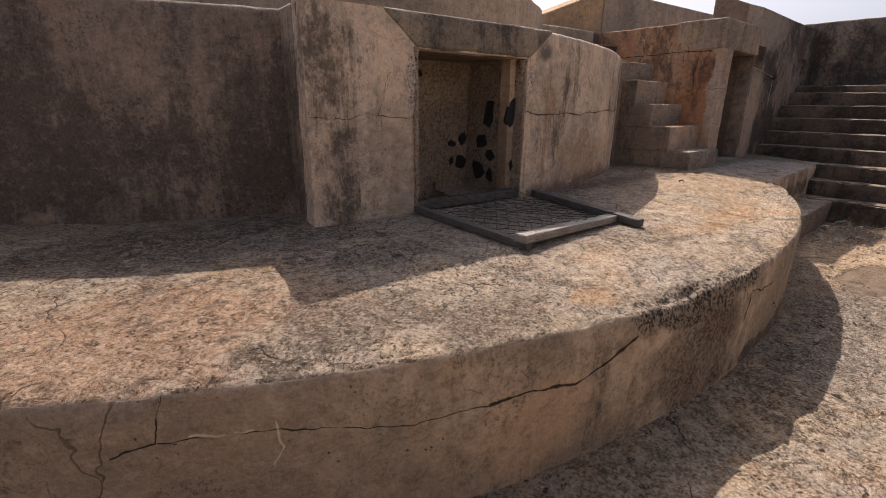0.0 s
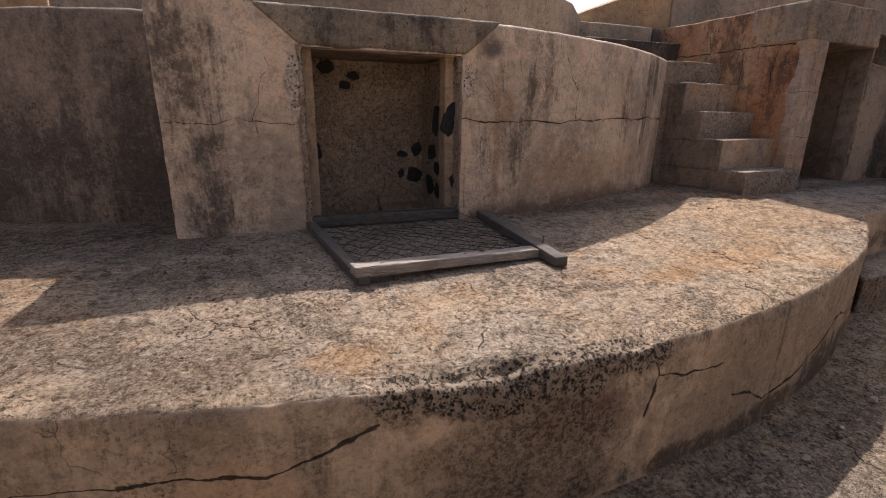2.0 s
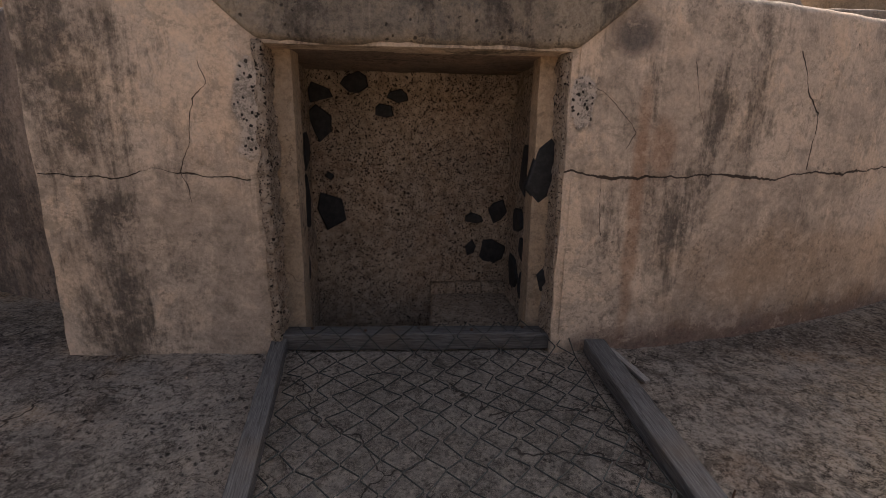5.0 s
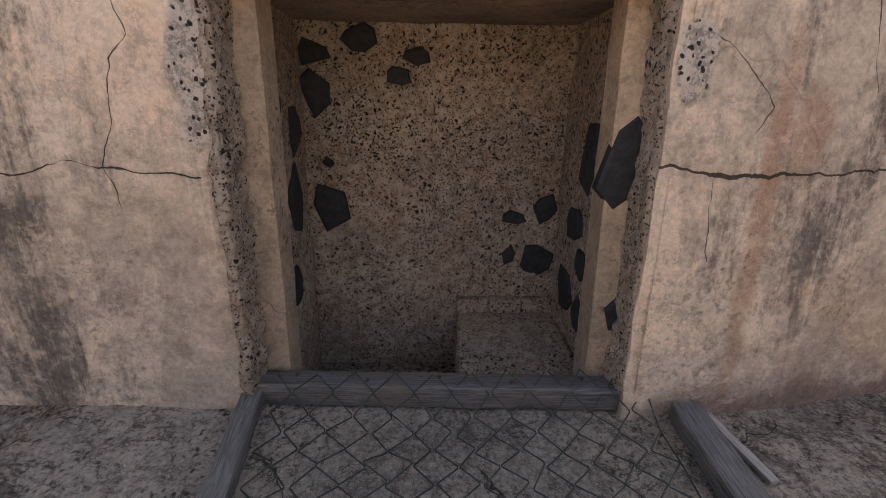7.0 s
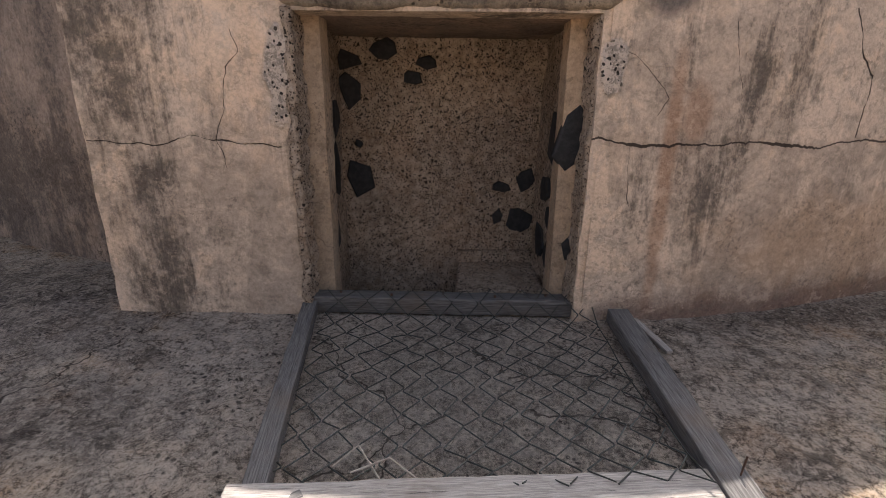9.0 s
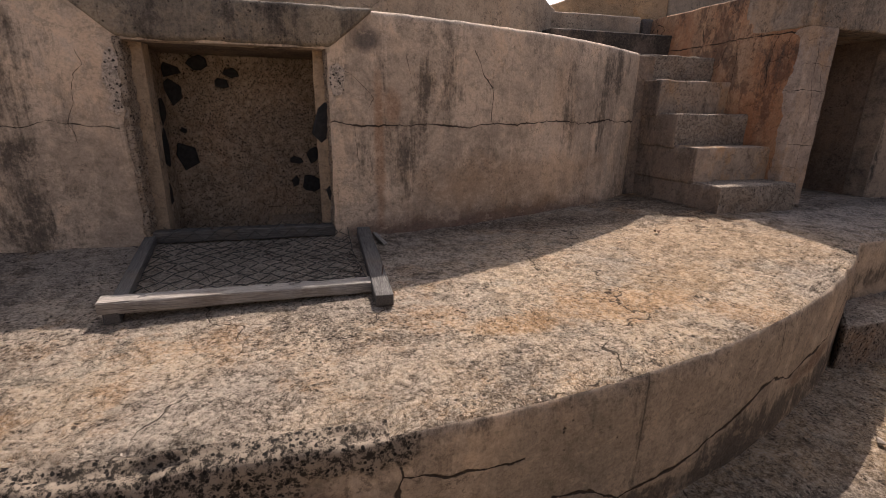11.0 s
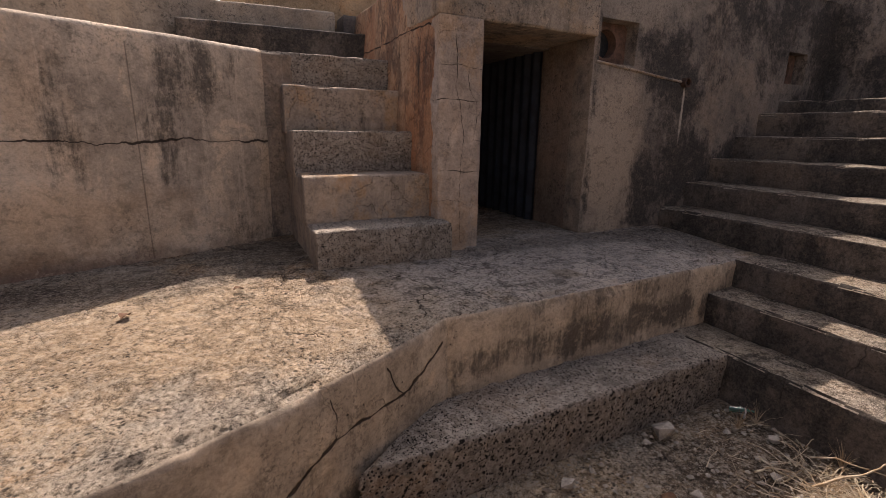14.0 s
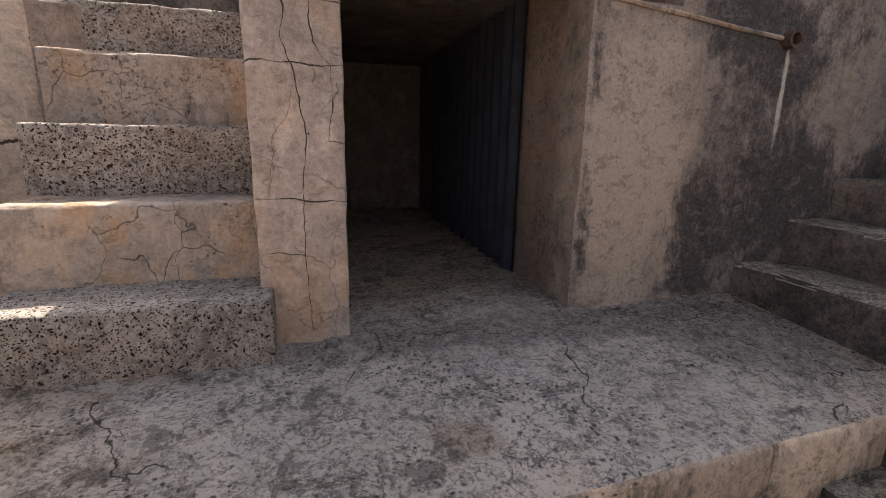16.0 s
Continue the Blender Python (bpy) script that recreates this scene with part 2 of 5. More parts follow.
def aggregate(name, paste, stone, pit, amount=0.5, scale=26.0, tint=0.4):
    """Bare no-fines concrete: pale paste riddled with black pits of many sizes."""
    n = Nodes(name)
    colour = n.mix(n.step(n.noise(1.5, 9, 0.72), 0.42, 0.58), paste, stone)
    colour = n.mix(n.step(n.noise(2.0, 9, 0.72, n.vec(offset=(3, 1, 6))), 0.52, 0.60, 0, tint), colour, (0.38, 0.225, 0.12))
    tone = n.noise(30, 7, 0.82)
    colour = n.mix(n.step(tone, 0.40, 0.60), n.mix(0.35, colour, (0.06, 0.05, 0.042)), n.mix(0.28, colour, (0.66, 0.58, 0.48)))
    lo = 0.62 - 0.30 * amount
    large = n.math("MULTIPLY", n.step(n.cells(scale, vec=n.warp(0.06, 22)), 0.20, 0.30, 1, 0), n.step(n.noise(3.6, 8, 0.8, n.vec((1, 1, 1.6))), lo, lo + 0.07))
    small = n.math("MULTIPLY", n.step(n.cells(scale * 2.1, vec=n.warp(0.025, 40)), 0.20, 0.34, 1, 0), n.step(n.noise(5.2, 8, 0.8, n.vec(offset=(6, 2, 2))), lo - 0.02, lo + 0.05))
    cuts = n.math("MULTIPLY", n.step(n.noise(17, 7, 0.85, n.vec(offset=(9, 9, 1))), 0.34, 0.40, 1, 0), 0.9)
    holes = n.math("MAXIMUM", n.math("MAXIMUM", large, small), cuts)
    colour = n.mix(n.math("MULTIPLY", holes, 0.94), colour, pit)
    colour = n.mix(n.step(n.noise(1.2, 9, 0.75, n.vec((1, 1, 0.6), offset=(2, 2, 2))), 0.55, 0.68, 0, 0.55), colour, (0.05, 0.042, 0.038))
    height = n.math("SUBTRACT", n.math("MULTIPLY", tone, 1.0), holes)
    return n.finish(colour, 0.95, height, 0.9, 0.017, spec=0.15)


def weathered_floor(name, grey, tan, ochre=0.6, scale=1.0, dirt=0.5, patches=(), mud=()):
    """Spalled concrete paving: crazed, flaking, with ochre patches, pale grains and black lichen."""
    n = Nodes(name)
    colour = n.mix(n.step(n.noise(0.75 * scale, 6, 0.65, n.vec(offset=(4, 2, 0))), 0.38, 0.60), grey, tan)
    colour = n.mix(n.step(n.noise(1.35 * scale, 7, 0.72, n.vec(offset=(1, 7, 0))), 0.52, 0.62, 0, ochre), colour, (0.53, 0.285, 0.115))
    colour = n.mix(n.step(n.noise(3.4 * scale, 6, 0.75, n.vec(offset=(9, 3, 0))), 0.54, 0.63, 0, 0.75), colour, (0.40, 0.345, 0.27))
    black = n.noise(1.15 * scale, 8, 0.80, n.vec(offset=(6, 1, 0)), 0.6)
    colour = n.mix(n.step(black, 0.525, 0.565, 0, dirt), colour, (0.075, 0.060, 0.048))
    blotch = n.noise(2.6 * scale, 9, 0.68, n.vec(offset=(17, 11, 0)), 0.3)
    colour = n.mix(n.step(blotch, 0.42, 0.50, 0.12, 0), colour, (0.17, 0.125, 0.09))
    colour = n.mix(n.step(blotch, 0.52, 0.60, 0, 0.18), colour, (0.66, 0.52, 0.37))
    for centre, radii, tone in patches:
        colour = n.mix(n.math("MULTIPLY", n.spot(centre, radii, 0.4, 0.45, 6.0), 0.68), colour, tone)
    crust = n.noise(19 * scale, 9, 0.80, n.vec(offset=(2, 8, 0)), 0.3)
    colour = n.mix(n.step(crust, 0.40, 0.46, 0.55, 0), colour, (0.075, 0.052, 0.037))
    colour = n.mix(n.step(crust, 0.52, 0.56, 0, 0.42), colour, (0.70, 0.59, 0.46))
    crumb = n.noise(64 * scale, 6, 0.82)
    colour = n.mix(n.step(crumb, 0.53, 0.575, 0, 0.58), colour, (0.76, 0.635, 0.50))
    colour = n.mix(n.step(crumb, 0.41, 0.455, 0.72, 0), colour, (0.030, 0.022, 0.017))
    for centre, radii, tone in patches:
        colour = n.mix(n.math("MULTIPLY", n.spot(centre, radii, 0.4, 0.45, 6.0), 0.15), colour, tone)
    lichen = n.math("MULTIPLY", n.step(n.noise(7.5 * scale, 10, 0.80, n.vec(offset=(31, 7, 0)), 0.3), 0.525, 0.555), n.step(n.noise(0.9 * scale, 5, 0.65, n.vec(offset=(8, 21, 0))), 0.42, 0.56))
    colour = n.mix(n.math("MULTIPLY", lichen, 0.9 * dirt), colour, (0.040, 0.032, 0.027))
    shelf = n.noise(4.6 * scale, 9, 0.68, n.vec(offset=(14, 2, 0)), 0.4)
    craze = n.math("ABSOLUTE", n.math("SUBTRACT", shelf, 0.5))
    shelf2 = n.math("ABSOLUTE", n.math("SUBTRACT", n.noise(9.5 * scale, 9, 0.7, n.vec(offset=(3, 12, 0)), 0.4), 0.5))
    where = n.noise(2.1 * scale, 6, 0.7, n.vec(offset=(3, 3, 0)))
    flaky = n.math("MAXIMUM", n.math("MULTIPLY", n.step(craze, 0.003, 0.014, 1, 0), n.step(where, 0.44, 0.54)), n.math("MULTIPLY", n.step(shelf2, 0.004, 0.018, 0.8, 0), n.step(where, 0.60, 0.48)))
    big = n.math("MULTIPLY", n.step(n.cells(1.1 * scale, "DISTANCE_TO_EDGE", n.warp(0.22, 6.5)), 0.0015, 0.006, 1, 0), n.step(n.noise(1.4, 4), 0.48, 0.54))
    colour = n.mix(n.math("MULTIPLY", flaky, 0.72), colour, (0.050, 0.036, 0.026))
    colour = n.mix(n.math("MULTIPLY", big, 0.85), colour, (0.035, 0.026, 0.020))
    tonal = n.noise(0.55 * scale, 5, 0.6, n.vec(offset=(12, 5, 0)))
    colour = n.mix(n.step(tonal, 0.40, 0.60, 0.14, 0), colour, (0.16, 0.12, 0.09))
    pit = n.math("MULTIPLY", n.step(n.cells(34 * scale, vec=n.warp(0.03, 30)), 0.14, 0.34, 1, 0), n.step(n.noise(2.2, 7, 0.8), 0.48, 0.56))
    colour = n.mix(n.math("MULTIPLY", pit, 0.8), colour, (0.03, 0.025, 0.022))
    height = n.math("ADD", n.math("MULTIPLY", n.math("ADD", crust, n.step(shelf, 0.48, 0.52, 0, 0.3)), 2.2), n.math("MULTIPLY", crumb, 0.9))
    height = n.math("SUBTRACT", height, n.math("ADD", n.math("MULTIPLY", flaky, 0.35), n.math("ADD", n.math("MULTIPLY", big, 0.5), n.math("MULTIPLY", pit, 0.5))))
    for centre, radii in mud:
        smooth = n.spot(centre, radii, 0.12, 0.22, 3.5)
        colour = n.mix(n.math("MULTIPLY", smooth, 0.9), colour, n.mix(n.step(n.noise(5, 6, 0.7), 0.4, 0.65), (0.105, 0.078, 0.055), (0.16, 0.122, 0.086)))
        height = n.math("MULTIPLY", height, n.math("SUBTRACT", 1.0, n.math("MULTIPLY", smooth, 0.8)))
    return n.finish(colour, 0.95, height, 1.0, 0.021, spec=0.15)


def old_timber(name, pale, dark):
    n = Nodes(name)
    t = n.add("ShaderNodeTexCoord").outputs["Object"]
    fibre = n.noise(9, 6, 0.7, n.vec((1.2, 26, 26), t), 0.3)
    colour = n.mix(n.step(fibre, 0.32, 0.68), dark, pale)
    colour = n.mix(n.step(n.noise(3.5, 5, 0.7, t), 0.5, 0.75, 0, 0.5), colour, (0.14, 0.105, 0.075))
    split = n.step(n.noise(4, 3, 0.5, n.vec((0.8, 40, 40), t)), 0.30, 0.36, 1, 0)
    colour = n.mix(n.math("MULTIPLY", split, 0.7), colour, (0.02, 0.017, 0.015))
    return n.finish(colour, 0.8, n.math("SUBTRACT", fibre, split), 0.6, 0.004, spec=0.25)


def plain(name, colour, rough=0.6, metal=0.0, other=None, scale=20.0, spec=0.4):
    n = Nodes(name)
    f = n.noise(scale, 5, 0.7)
    c = n.mix(n.step(f, 0.38, 0.66), colour, other or tuple(0.6 * v for v in colour))
    return n.finish(c, rough, f, 0.35, 0.004, metal, spec)


TAN, TAN_DARK = (0.71, 0.57, 0.435), (0.48, 0.385, 0.295)
BLACK, RUSTY = (0.045, 0.038, 0.034), (0.30, 0.15, 0.075)
M_PARAPET = plaster("lime washed parapet", TAN, TAN_DARK, mould_at=0.572, flecks=0.4, hair=0.15, upright=[(5.83, 0.86, 2.26, 0, -0.005)], crack=(1.625, [(3.6, 6.3, 0.03)], 0.75, 0.0030, 0.0085), pits=-0.25, lines=[
    (0.0030, (4.45, 2.16), (4.54, 1.97), (4.62, 1.92), (4.62, 1.65)), (0.0016, (3.44, 1.99), (3.55, 1.92), (3.66, 1.81), (3.63, 1.74)), (0.0016, (3.53, 1.62), (3.54, 1.5), (3.55, 1.38)),
    (0.0016, (3.90, 2.08), (3.97, 1.85)), (0.0016, (1.97, 2.03), (1.99, 1.95), (1.93, 1.89), (1.91, 1.76), (1.86, 1.62), (1.89, 1.5)), (0.0022, (1.33, 1.61), (1.62, 1.60), (1.75, 1.63), (2.13, 1.60))], patches=[
    ((1.70, 3.05, 1.80), (0.22, 0.3, 0.42), BLACK, 0.55), ((1.62, 3.05, 1.05), (0.2, 0.3, 0.4), BLACK, 0.45), ((4.02, 3.0, 1.85), (0.05, 0.3, 0.28), BLACK, 0.45), ((3.95, 3.0, 1.3), (0.10, 0.3, 0.30), BLACK, 0.3),
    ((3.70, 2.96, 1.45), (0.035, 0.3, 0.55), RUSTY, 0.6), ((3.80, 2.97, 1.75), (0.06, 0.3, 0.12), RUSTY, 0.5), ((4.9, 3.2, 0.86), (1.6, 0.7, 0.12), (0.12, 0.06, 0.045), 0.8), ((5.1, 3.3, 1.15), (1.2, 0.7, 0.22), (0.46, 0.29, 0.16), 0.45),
    ((6.3, 3.8, 2.1), (0.30, 0.5, 0.2), BLACK, 0.4), ((3.62, 2.96, 2.17), (0.09, 0.2, 0.07), (0.13, 0.11, 0.10), 0.9)],
    broken=[((2.15, 3.0, 1.86), (0.065, 0.3, 0.17), 1.0, (0.66, 0.56, 0.46)), ((3.43, 2.97, 1.90), (0.055, 0.3, 0.10), 1.0, (0.66, 0.56, 0.46))])
M_LEFT = plaster("mould blackened parapet, shaded step sides", (0.35, 0.275, 0.215), (0.22, 0.175, 0.14), mould=(0.060, 0.050, 0.044), mould_at=0.53, pits=0.1, streak=0.4, patches=[((0.4, 3.9, 1.15), (1.0, 0.9, 0.42), (0.06, 0.050, 0.045), 0.45), ((-0.5, 4.3, 1.6), (0.5, 0.9, 0.8), (0.08, 0.066, 0.058), 0.6)])
M_LINTEL = plaster("grey lintel concrete", (0.33, 0.275, 0.205), (0.20, 0.17, 0.135), mould_at=0.54, pits=0.5, hair=0.2)
# Patches low on the face's foot carry contact shade as well as mould.
M_FACE = plaster("platform face render", (0.56, 0.435, 0.315), (0.38, 0.30, 0.222), mould_at=0.555, flecks=0.5, filled=[(0.006, (0.17, 0.59), (0.28, 0.58), (0.36, 0.575)), (0.006, (0.43, 0.60), (0.45, 0.48), (0.41, 0.42))], lines=[(0.0034, (0.11, 0.79), (0.09, 0.69), (0.07, 0.58), (-0.05, 0.55)), (0.0026, (0.06, 0.58), (0.28, 0.58), (0.51, 0.55), (0.92, 0.45), (1.11, 0.48), (1.26, 0.46)),
                 (0.009, (1.26, 0.46), (1.43, 0.48), (1.72, 0.44), (1.89, 0.50), (2.1, 0.6)), (0.010, (3.35, 0.72), (3.39, 0.56), (3.33, 0.36)), (0.008, (3.39, 0.56), (3.49, 0.54), (3.55, 0.51), (3.62, 0.52), (3.84, 0.50)),
                 (0.010, (3.99, 0.29), (4.17, 0.24), (4.34, 0.14), (4.7, 0.17), (5.05, 0.26)), (0.013, (5.05, 0.26), (5.32, 0.35), (5.48, 0.38), (5.68, 0.31), (5.84, 0.34), (6.01, 0.36), (6.38, 0.34)), (0.010, (6.38, 0.34), (6.64, 0.5), (7.03, 0.52), (7.28, 0.66)),
                 (0.0026, (5.45, 0.74), (5.50, 0.48), (5.48, 0.38)), (0.0034, (6.64, 0.5), (6.62, 0.70)), (0.0034, (7.0, 0.5), (6.9, 0.7))], upright=[(4.42, 0.30, 0.76, 0, -0.006), (9.35, 0.3, 0.82, 0, -0.006)], patches=[((-0.1, 1.7, 0.4), (1.1, 1.0, 0.7), (0.26, 0.21, 0.168), 0.75), ((4.0, 0.9, 0.4), (0.35, 0.5, 0.3), (0.25, 0.205, 0.155), 0.6), ((2.98, 0.95, 0.45), (0.24, 0.6, 0.15), (0.105, 0.055, 0.04), 0.85), ((1.5, 1.1, 0.3), (0.30, 0.6, 0.22), (0.62, 0.42, 0.27), 0.6), ((8.3, 2.05, 0.48), (0.9, 0.3, 0.10), BLACK, 0.5), ((9.4, 2.1, 0.48), (0.5, 0.3, 0.12), BLACK, 0.5), ((6.2, 1.45, 0.10), (1.0, 0.6, 0.12), BLACK, 0.8), ((5.3, 1.15, 0.1), (0.5, 0.4, 0.16), BLACK, 0.6), ((6.15, 1.45, 0.27), (0.35, 0.5, 0.06), (0.16, 0.09, 0.055), 0.8), ((4.3, 0.9, 0.05), (1.4, 0.4, 0.07), BLACK, 0.8)], pits=0.15,
                 broken=[((2.72, 0.95, 0.68), (0.70, 0.6, 0.13), 1.0, (0.36, 0.29, 0.22)), ((2.72, 0.95, 0.30), (0.45, 0.6, 0.36), 0.6, (0.30, 0.235, 0.175))])
M_ORANGE = plaster("rust stained side wall", (0.52, 0.33, 0.195), (0.36, 0.215, 0.13), mould_at=0.59, rust=0.68, pits=0.0, hair=1.0, craze=0.6, plane=(0, 1, 1), lines=[(0.006, (3.1, 2.50), (3.7, 2.52), (4.3, 2.49), (5.2, 2.5)), (0.004, (3.6, 2.93), (3.62, 2.72), (3.58, 2.5)),
                  (0.004, (4.3, 2.93), (4.33, 2.7), (4.28, 2.5)), (0.003, (3.85, 2.5), (3.8, 2.3), (3.83, 2.05)), (0.003, (3.4, 2.5), (3.45, 2.2), (3.42, 1.9))], patches=[((7.6, 3.75, 2.38), (0.6, 0.5, 0.2), (0.07, 0.045, 0.035), 0.28), ((7.6, 3.35, 2.2), (0.6, 0.12, 0.4), (0.07, 0.045, 0.035), 0.25)])
M_PILASTER = plaster("crazed pilaster render", (0.54, 0.43, 0.345), (0.41, 0.32, 0.25), mould_at=0.585, pits=-0.1, hair=0.5, ochre=0.4, craze=0.3, flecks=0.4, lines=[
    (0.0030, (7.75, 1.97), (7.91, 1.985), (8.05, 1.97), (8.12, 1.97)), (0.0022, (7.91, 1.985), (7.935, 1.85), (7.95, 1.69), (7.93, 1.47)), (0.0020, (8.05, 1.97), (8.06, 1.80), (8.04, 1.69), (8.12, 1.69)),
    (0.0030, (7.75, 1.475), (7.93, 1.465), (8.12, 1.445)), (0.0016, (7.93, 1.465), (7.93, 1.24), (7.945, 0.9)), (0.0016, (7.78, 1.243), (7.93, 1.24)), (0.0022, (7.91, 1.985), (7.88, 2.07), (7.895, 2.2), (7.87, 2.45)),
    (0.0020, (8.05, 1.97), (7.99, 2.05), (7.985, 2.2)), (0.0020, (7.75, 2.2), (7.9, 2.22), (8.1, 2.19))])
M_FRAME = plaster("smooth niche frame render", (0.50, 0.385, 0.27), (0.37, 0.28, 0.195), mould_at=0.62, pits=0.1, ochre=0.5)
M_RISER = plaster("rendered step", (0.46, 0.36, 0.275), (0.30, 0.235, 0.18), mould_at=0.57, pits=0.25, ochre=0.6, hair=0.6, craze=0.6)
M_TALL = plaster("soot dark tall wall", (0.27, 0.215, 0.172), (0.14, 0.115, 0.096), mould=(0.026, 0.023, 0.022), mould_at=0.50, pits=-0.1, depth=0.93, flecks=0.4, streak=0.2, run_scale=1.6, patches=[
    ((9.26, 3.16, 1.6), (0.045, 0.3, 0.9), BLACK, 0.8), ((9.6, 3.16, 3.1), (1.0, 0.4, 0.40), (0.34, 0.275, 0.215), 0.8), ((11.0, 3.16, 1.3), (1.6, 0.4, 0.35), BLACK, 0.6),
    ((9.52, 3.16, 1.55), (0.36, 0.3, 0.85), (0.40, 0.31, 0.23), 0.9), ((10.41, 3.207, 1.98), (0.016, 0.1, 0.25), (0.46, 0.40, 0.32), 0.9), ((12.3, 3.27, 2.5), (0.42, 0.2, 0.36), (0.30, 0.25, 0.21), 0.5)])
M_LINTEL_PALE = plaster("pale stained lintel", (0.44, 0.345, 0.26), (0.29, 0.23, 0.175), mould_at=0.56, pits=0.2, hair=1.0, ochre=0.3)
M_BACK = plaster("upper parapet render", (0.45, 0.36, 0.27), (0.35, 0.28, 0.21), mould_at=0.64, pits=0.05, hair=0.4)
M_OCHRE = plaster("ochre upper wall", (0.52, 0.36, 0.21), (0.42, 0.28, 0.16), mould_at=0.64, pits=0.1, hair=0.8, ochre=0.8)
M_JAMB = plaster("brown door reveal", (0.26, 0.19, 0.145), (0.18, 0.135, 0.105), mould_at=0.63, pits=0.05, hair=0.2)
# Passage surfaces: the unlit interior's darkness is put into this colour.
M_PASSAGE = plaster("darkened passage", (0.20, 0.165, 0.145), (0.12, 0.10, 0.09), mould_at=0.55, pits=0.05, hair=0.2)
OCHRE, SOOT = (0.58, 0.345, 0.165), (0.075, 0.062, 0.050)
M_FLOOR = weathered_floor("spalled platform floor", (0.48, 0.40, 0.32), (0.62, 0.47, 0.32), 0.5, 1.0, 0.6, [
    ((2.05, 1.25, 0.75), (0.16, 0.11, 0.5), OCHRE), ((0.0, 2.1, 0.8), (0.75, 0.45, 0.5), (0.50, 0.29, 0.17)),
    ((4.7, 1.52, 0.76), (0.48, 0.17, 0.5), OCHRE), ((4.07, 1.46, 0.76), (0.2, 0.08, 0.5), OCHRE), ((5.3, 1.75, 0.8), (0.35, 0.2, 0.5), (0.50, 0.33, 0.18)),
    ((0.44, 1.72, 0.78), (0.09, 0.07, 0.5), SOOT), ((0.95, 1.75, 0.78), (0.42, 0.22, 0.5), (0.17, 0.12, 0.085)), ((1.45, 1.38, 0.76), (0.35, 0.2, 0.5), (0.20, 0.14, 0.10)),
    # The pale patch at (8.7, 2.6) paints the shaded floor by the doorway brighter.
    ((6.2, 2.3, 0.8), (1.1, 0.5, 0.5), (0.68, 0.475, 0.29)), ((3.73, 2.23, 0.81), (0.09, 0.08, 0.5), (0.42, 0.25, 0.13)), ((8.7, 2.6, 0.8), (1.5, 0.75, 0.5), (0.80, 0.70, 0.62)), ((8.39, 2.36, 0.82), (0.13, 0.09, 0.5), (0.34, 0.24, 0.14)), ((2.8, 2.7, 0.8), (1.6, 0.6, 0.5), (0.50, 0.43, 0.36)),
    # Strips at wall feet and corners: dirt, with contact shade put into the colour.
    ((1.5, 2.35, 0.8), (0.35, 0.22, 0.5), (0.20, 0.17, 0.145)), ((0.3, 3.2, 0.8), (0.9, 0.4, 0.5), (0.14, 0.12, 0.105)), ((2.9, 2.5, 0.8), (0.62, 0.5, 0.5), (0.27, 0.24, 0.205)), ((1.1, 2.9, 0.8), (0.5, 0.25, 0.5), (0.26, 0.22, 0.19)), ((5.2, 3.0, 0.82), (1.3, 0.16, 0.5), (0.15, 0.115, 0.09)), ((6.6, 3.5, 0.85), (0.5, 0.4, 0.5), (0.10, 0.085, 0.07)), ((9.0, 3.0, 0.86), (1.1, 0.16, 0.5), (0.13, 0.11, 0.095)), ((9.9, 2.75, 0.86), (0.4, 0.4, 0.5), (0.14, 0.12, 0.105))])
M_GROUND = weathered_floor("gritty lower ground", (0.42, 0.34, 0.26), (0.62, 0.45, 0.28), 0.5, 0.8, 0.45, [
    ((7.6, 0.55, 0), (1.7, 0.7, 0.4), (0.62, 0.41, 0.23)), ((7.45, 0.95, 0), (0.45, 0.22, 0.4), (0.56, 0.42, 0.28)), ((8.9, 1.1, 0), (0.7, 0.5, 0.4), (0.12, 0.09, 0.065)), ((5.0, 0.55, 0), (1.2, 0.35, 0.4), (0.20, 0.175, 0.15))],
    [((6.40, 0.66, 0), (0.60, 0.27, 0.4))])
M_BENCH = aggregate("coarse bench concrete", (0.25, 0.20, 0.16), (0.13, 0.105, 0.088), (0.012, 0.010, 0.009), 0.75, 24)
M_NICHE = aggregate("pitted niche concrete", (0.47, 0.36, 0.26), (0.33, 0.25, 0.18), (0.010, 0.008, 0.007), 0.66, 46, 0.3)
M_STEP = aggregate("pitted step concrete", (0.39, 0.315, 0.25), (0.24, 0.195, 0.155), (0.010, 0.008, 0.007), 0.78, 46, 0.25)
# Treads paler than the risers: dust, plus skylight painted into the colour.
M_TREAD = weathered_floor("dusty worn tread, skylit", (0.34, 0.28, 0.225), (0.44, 0.35, 0.255), 0.2, 1.2, 0.7)
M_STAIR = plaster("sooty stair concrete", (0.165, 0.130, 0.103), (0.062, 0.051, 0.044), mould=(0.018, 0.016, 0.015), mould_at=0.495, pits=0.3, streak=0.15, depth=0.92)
M_TIMBER = old_timber("weathered grey timber", (0.37, 0.335, 0.295), (0.18, 0.16, 0.14))
# Darker twin of M_TIMBER, with the shadow on the rails put into it.
M_TIMBER_DARK = old_timber("dark timber, shaded rails", (0.15, 0.14, 0.13), (0.055, 0.050, 0.047))
M_WIRE = plain("dull fence wire", (0.05, 0.056, 0.05), 0.5, 0.6, (0.05, 0.045, 0.035), 60)
M_IRON = plain("rusted iron", (0.10, 0.055, 0.035), 0.85, 0.2, (0.05, 0.03, 0.022), 40)
M_SHEET = plain("dark corrugated sheet", (0.045, 0.052, 0.068), 0.55, 0.3, (0.025, 0.028, 0.036), 6)
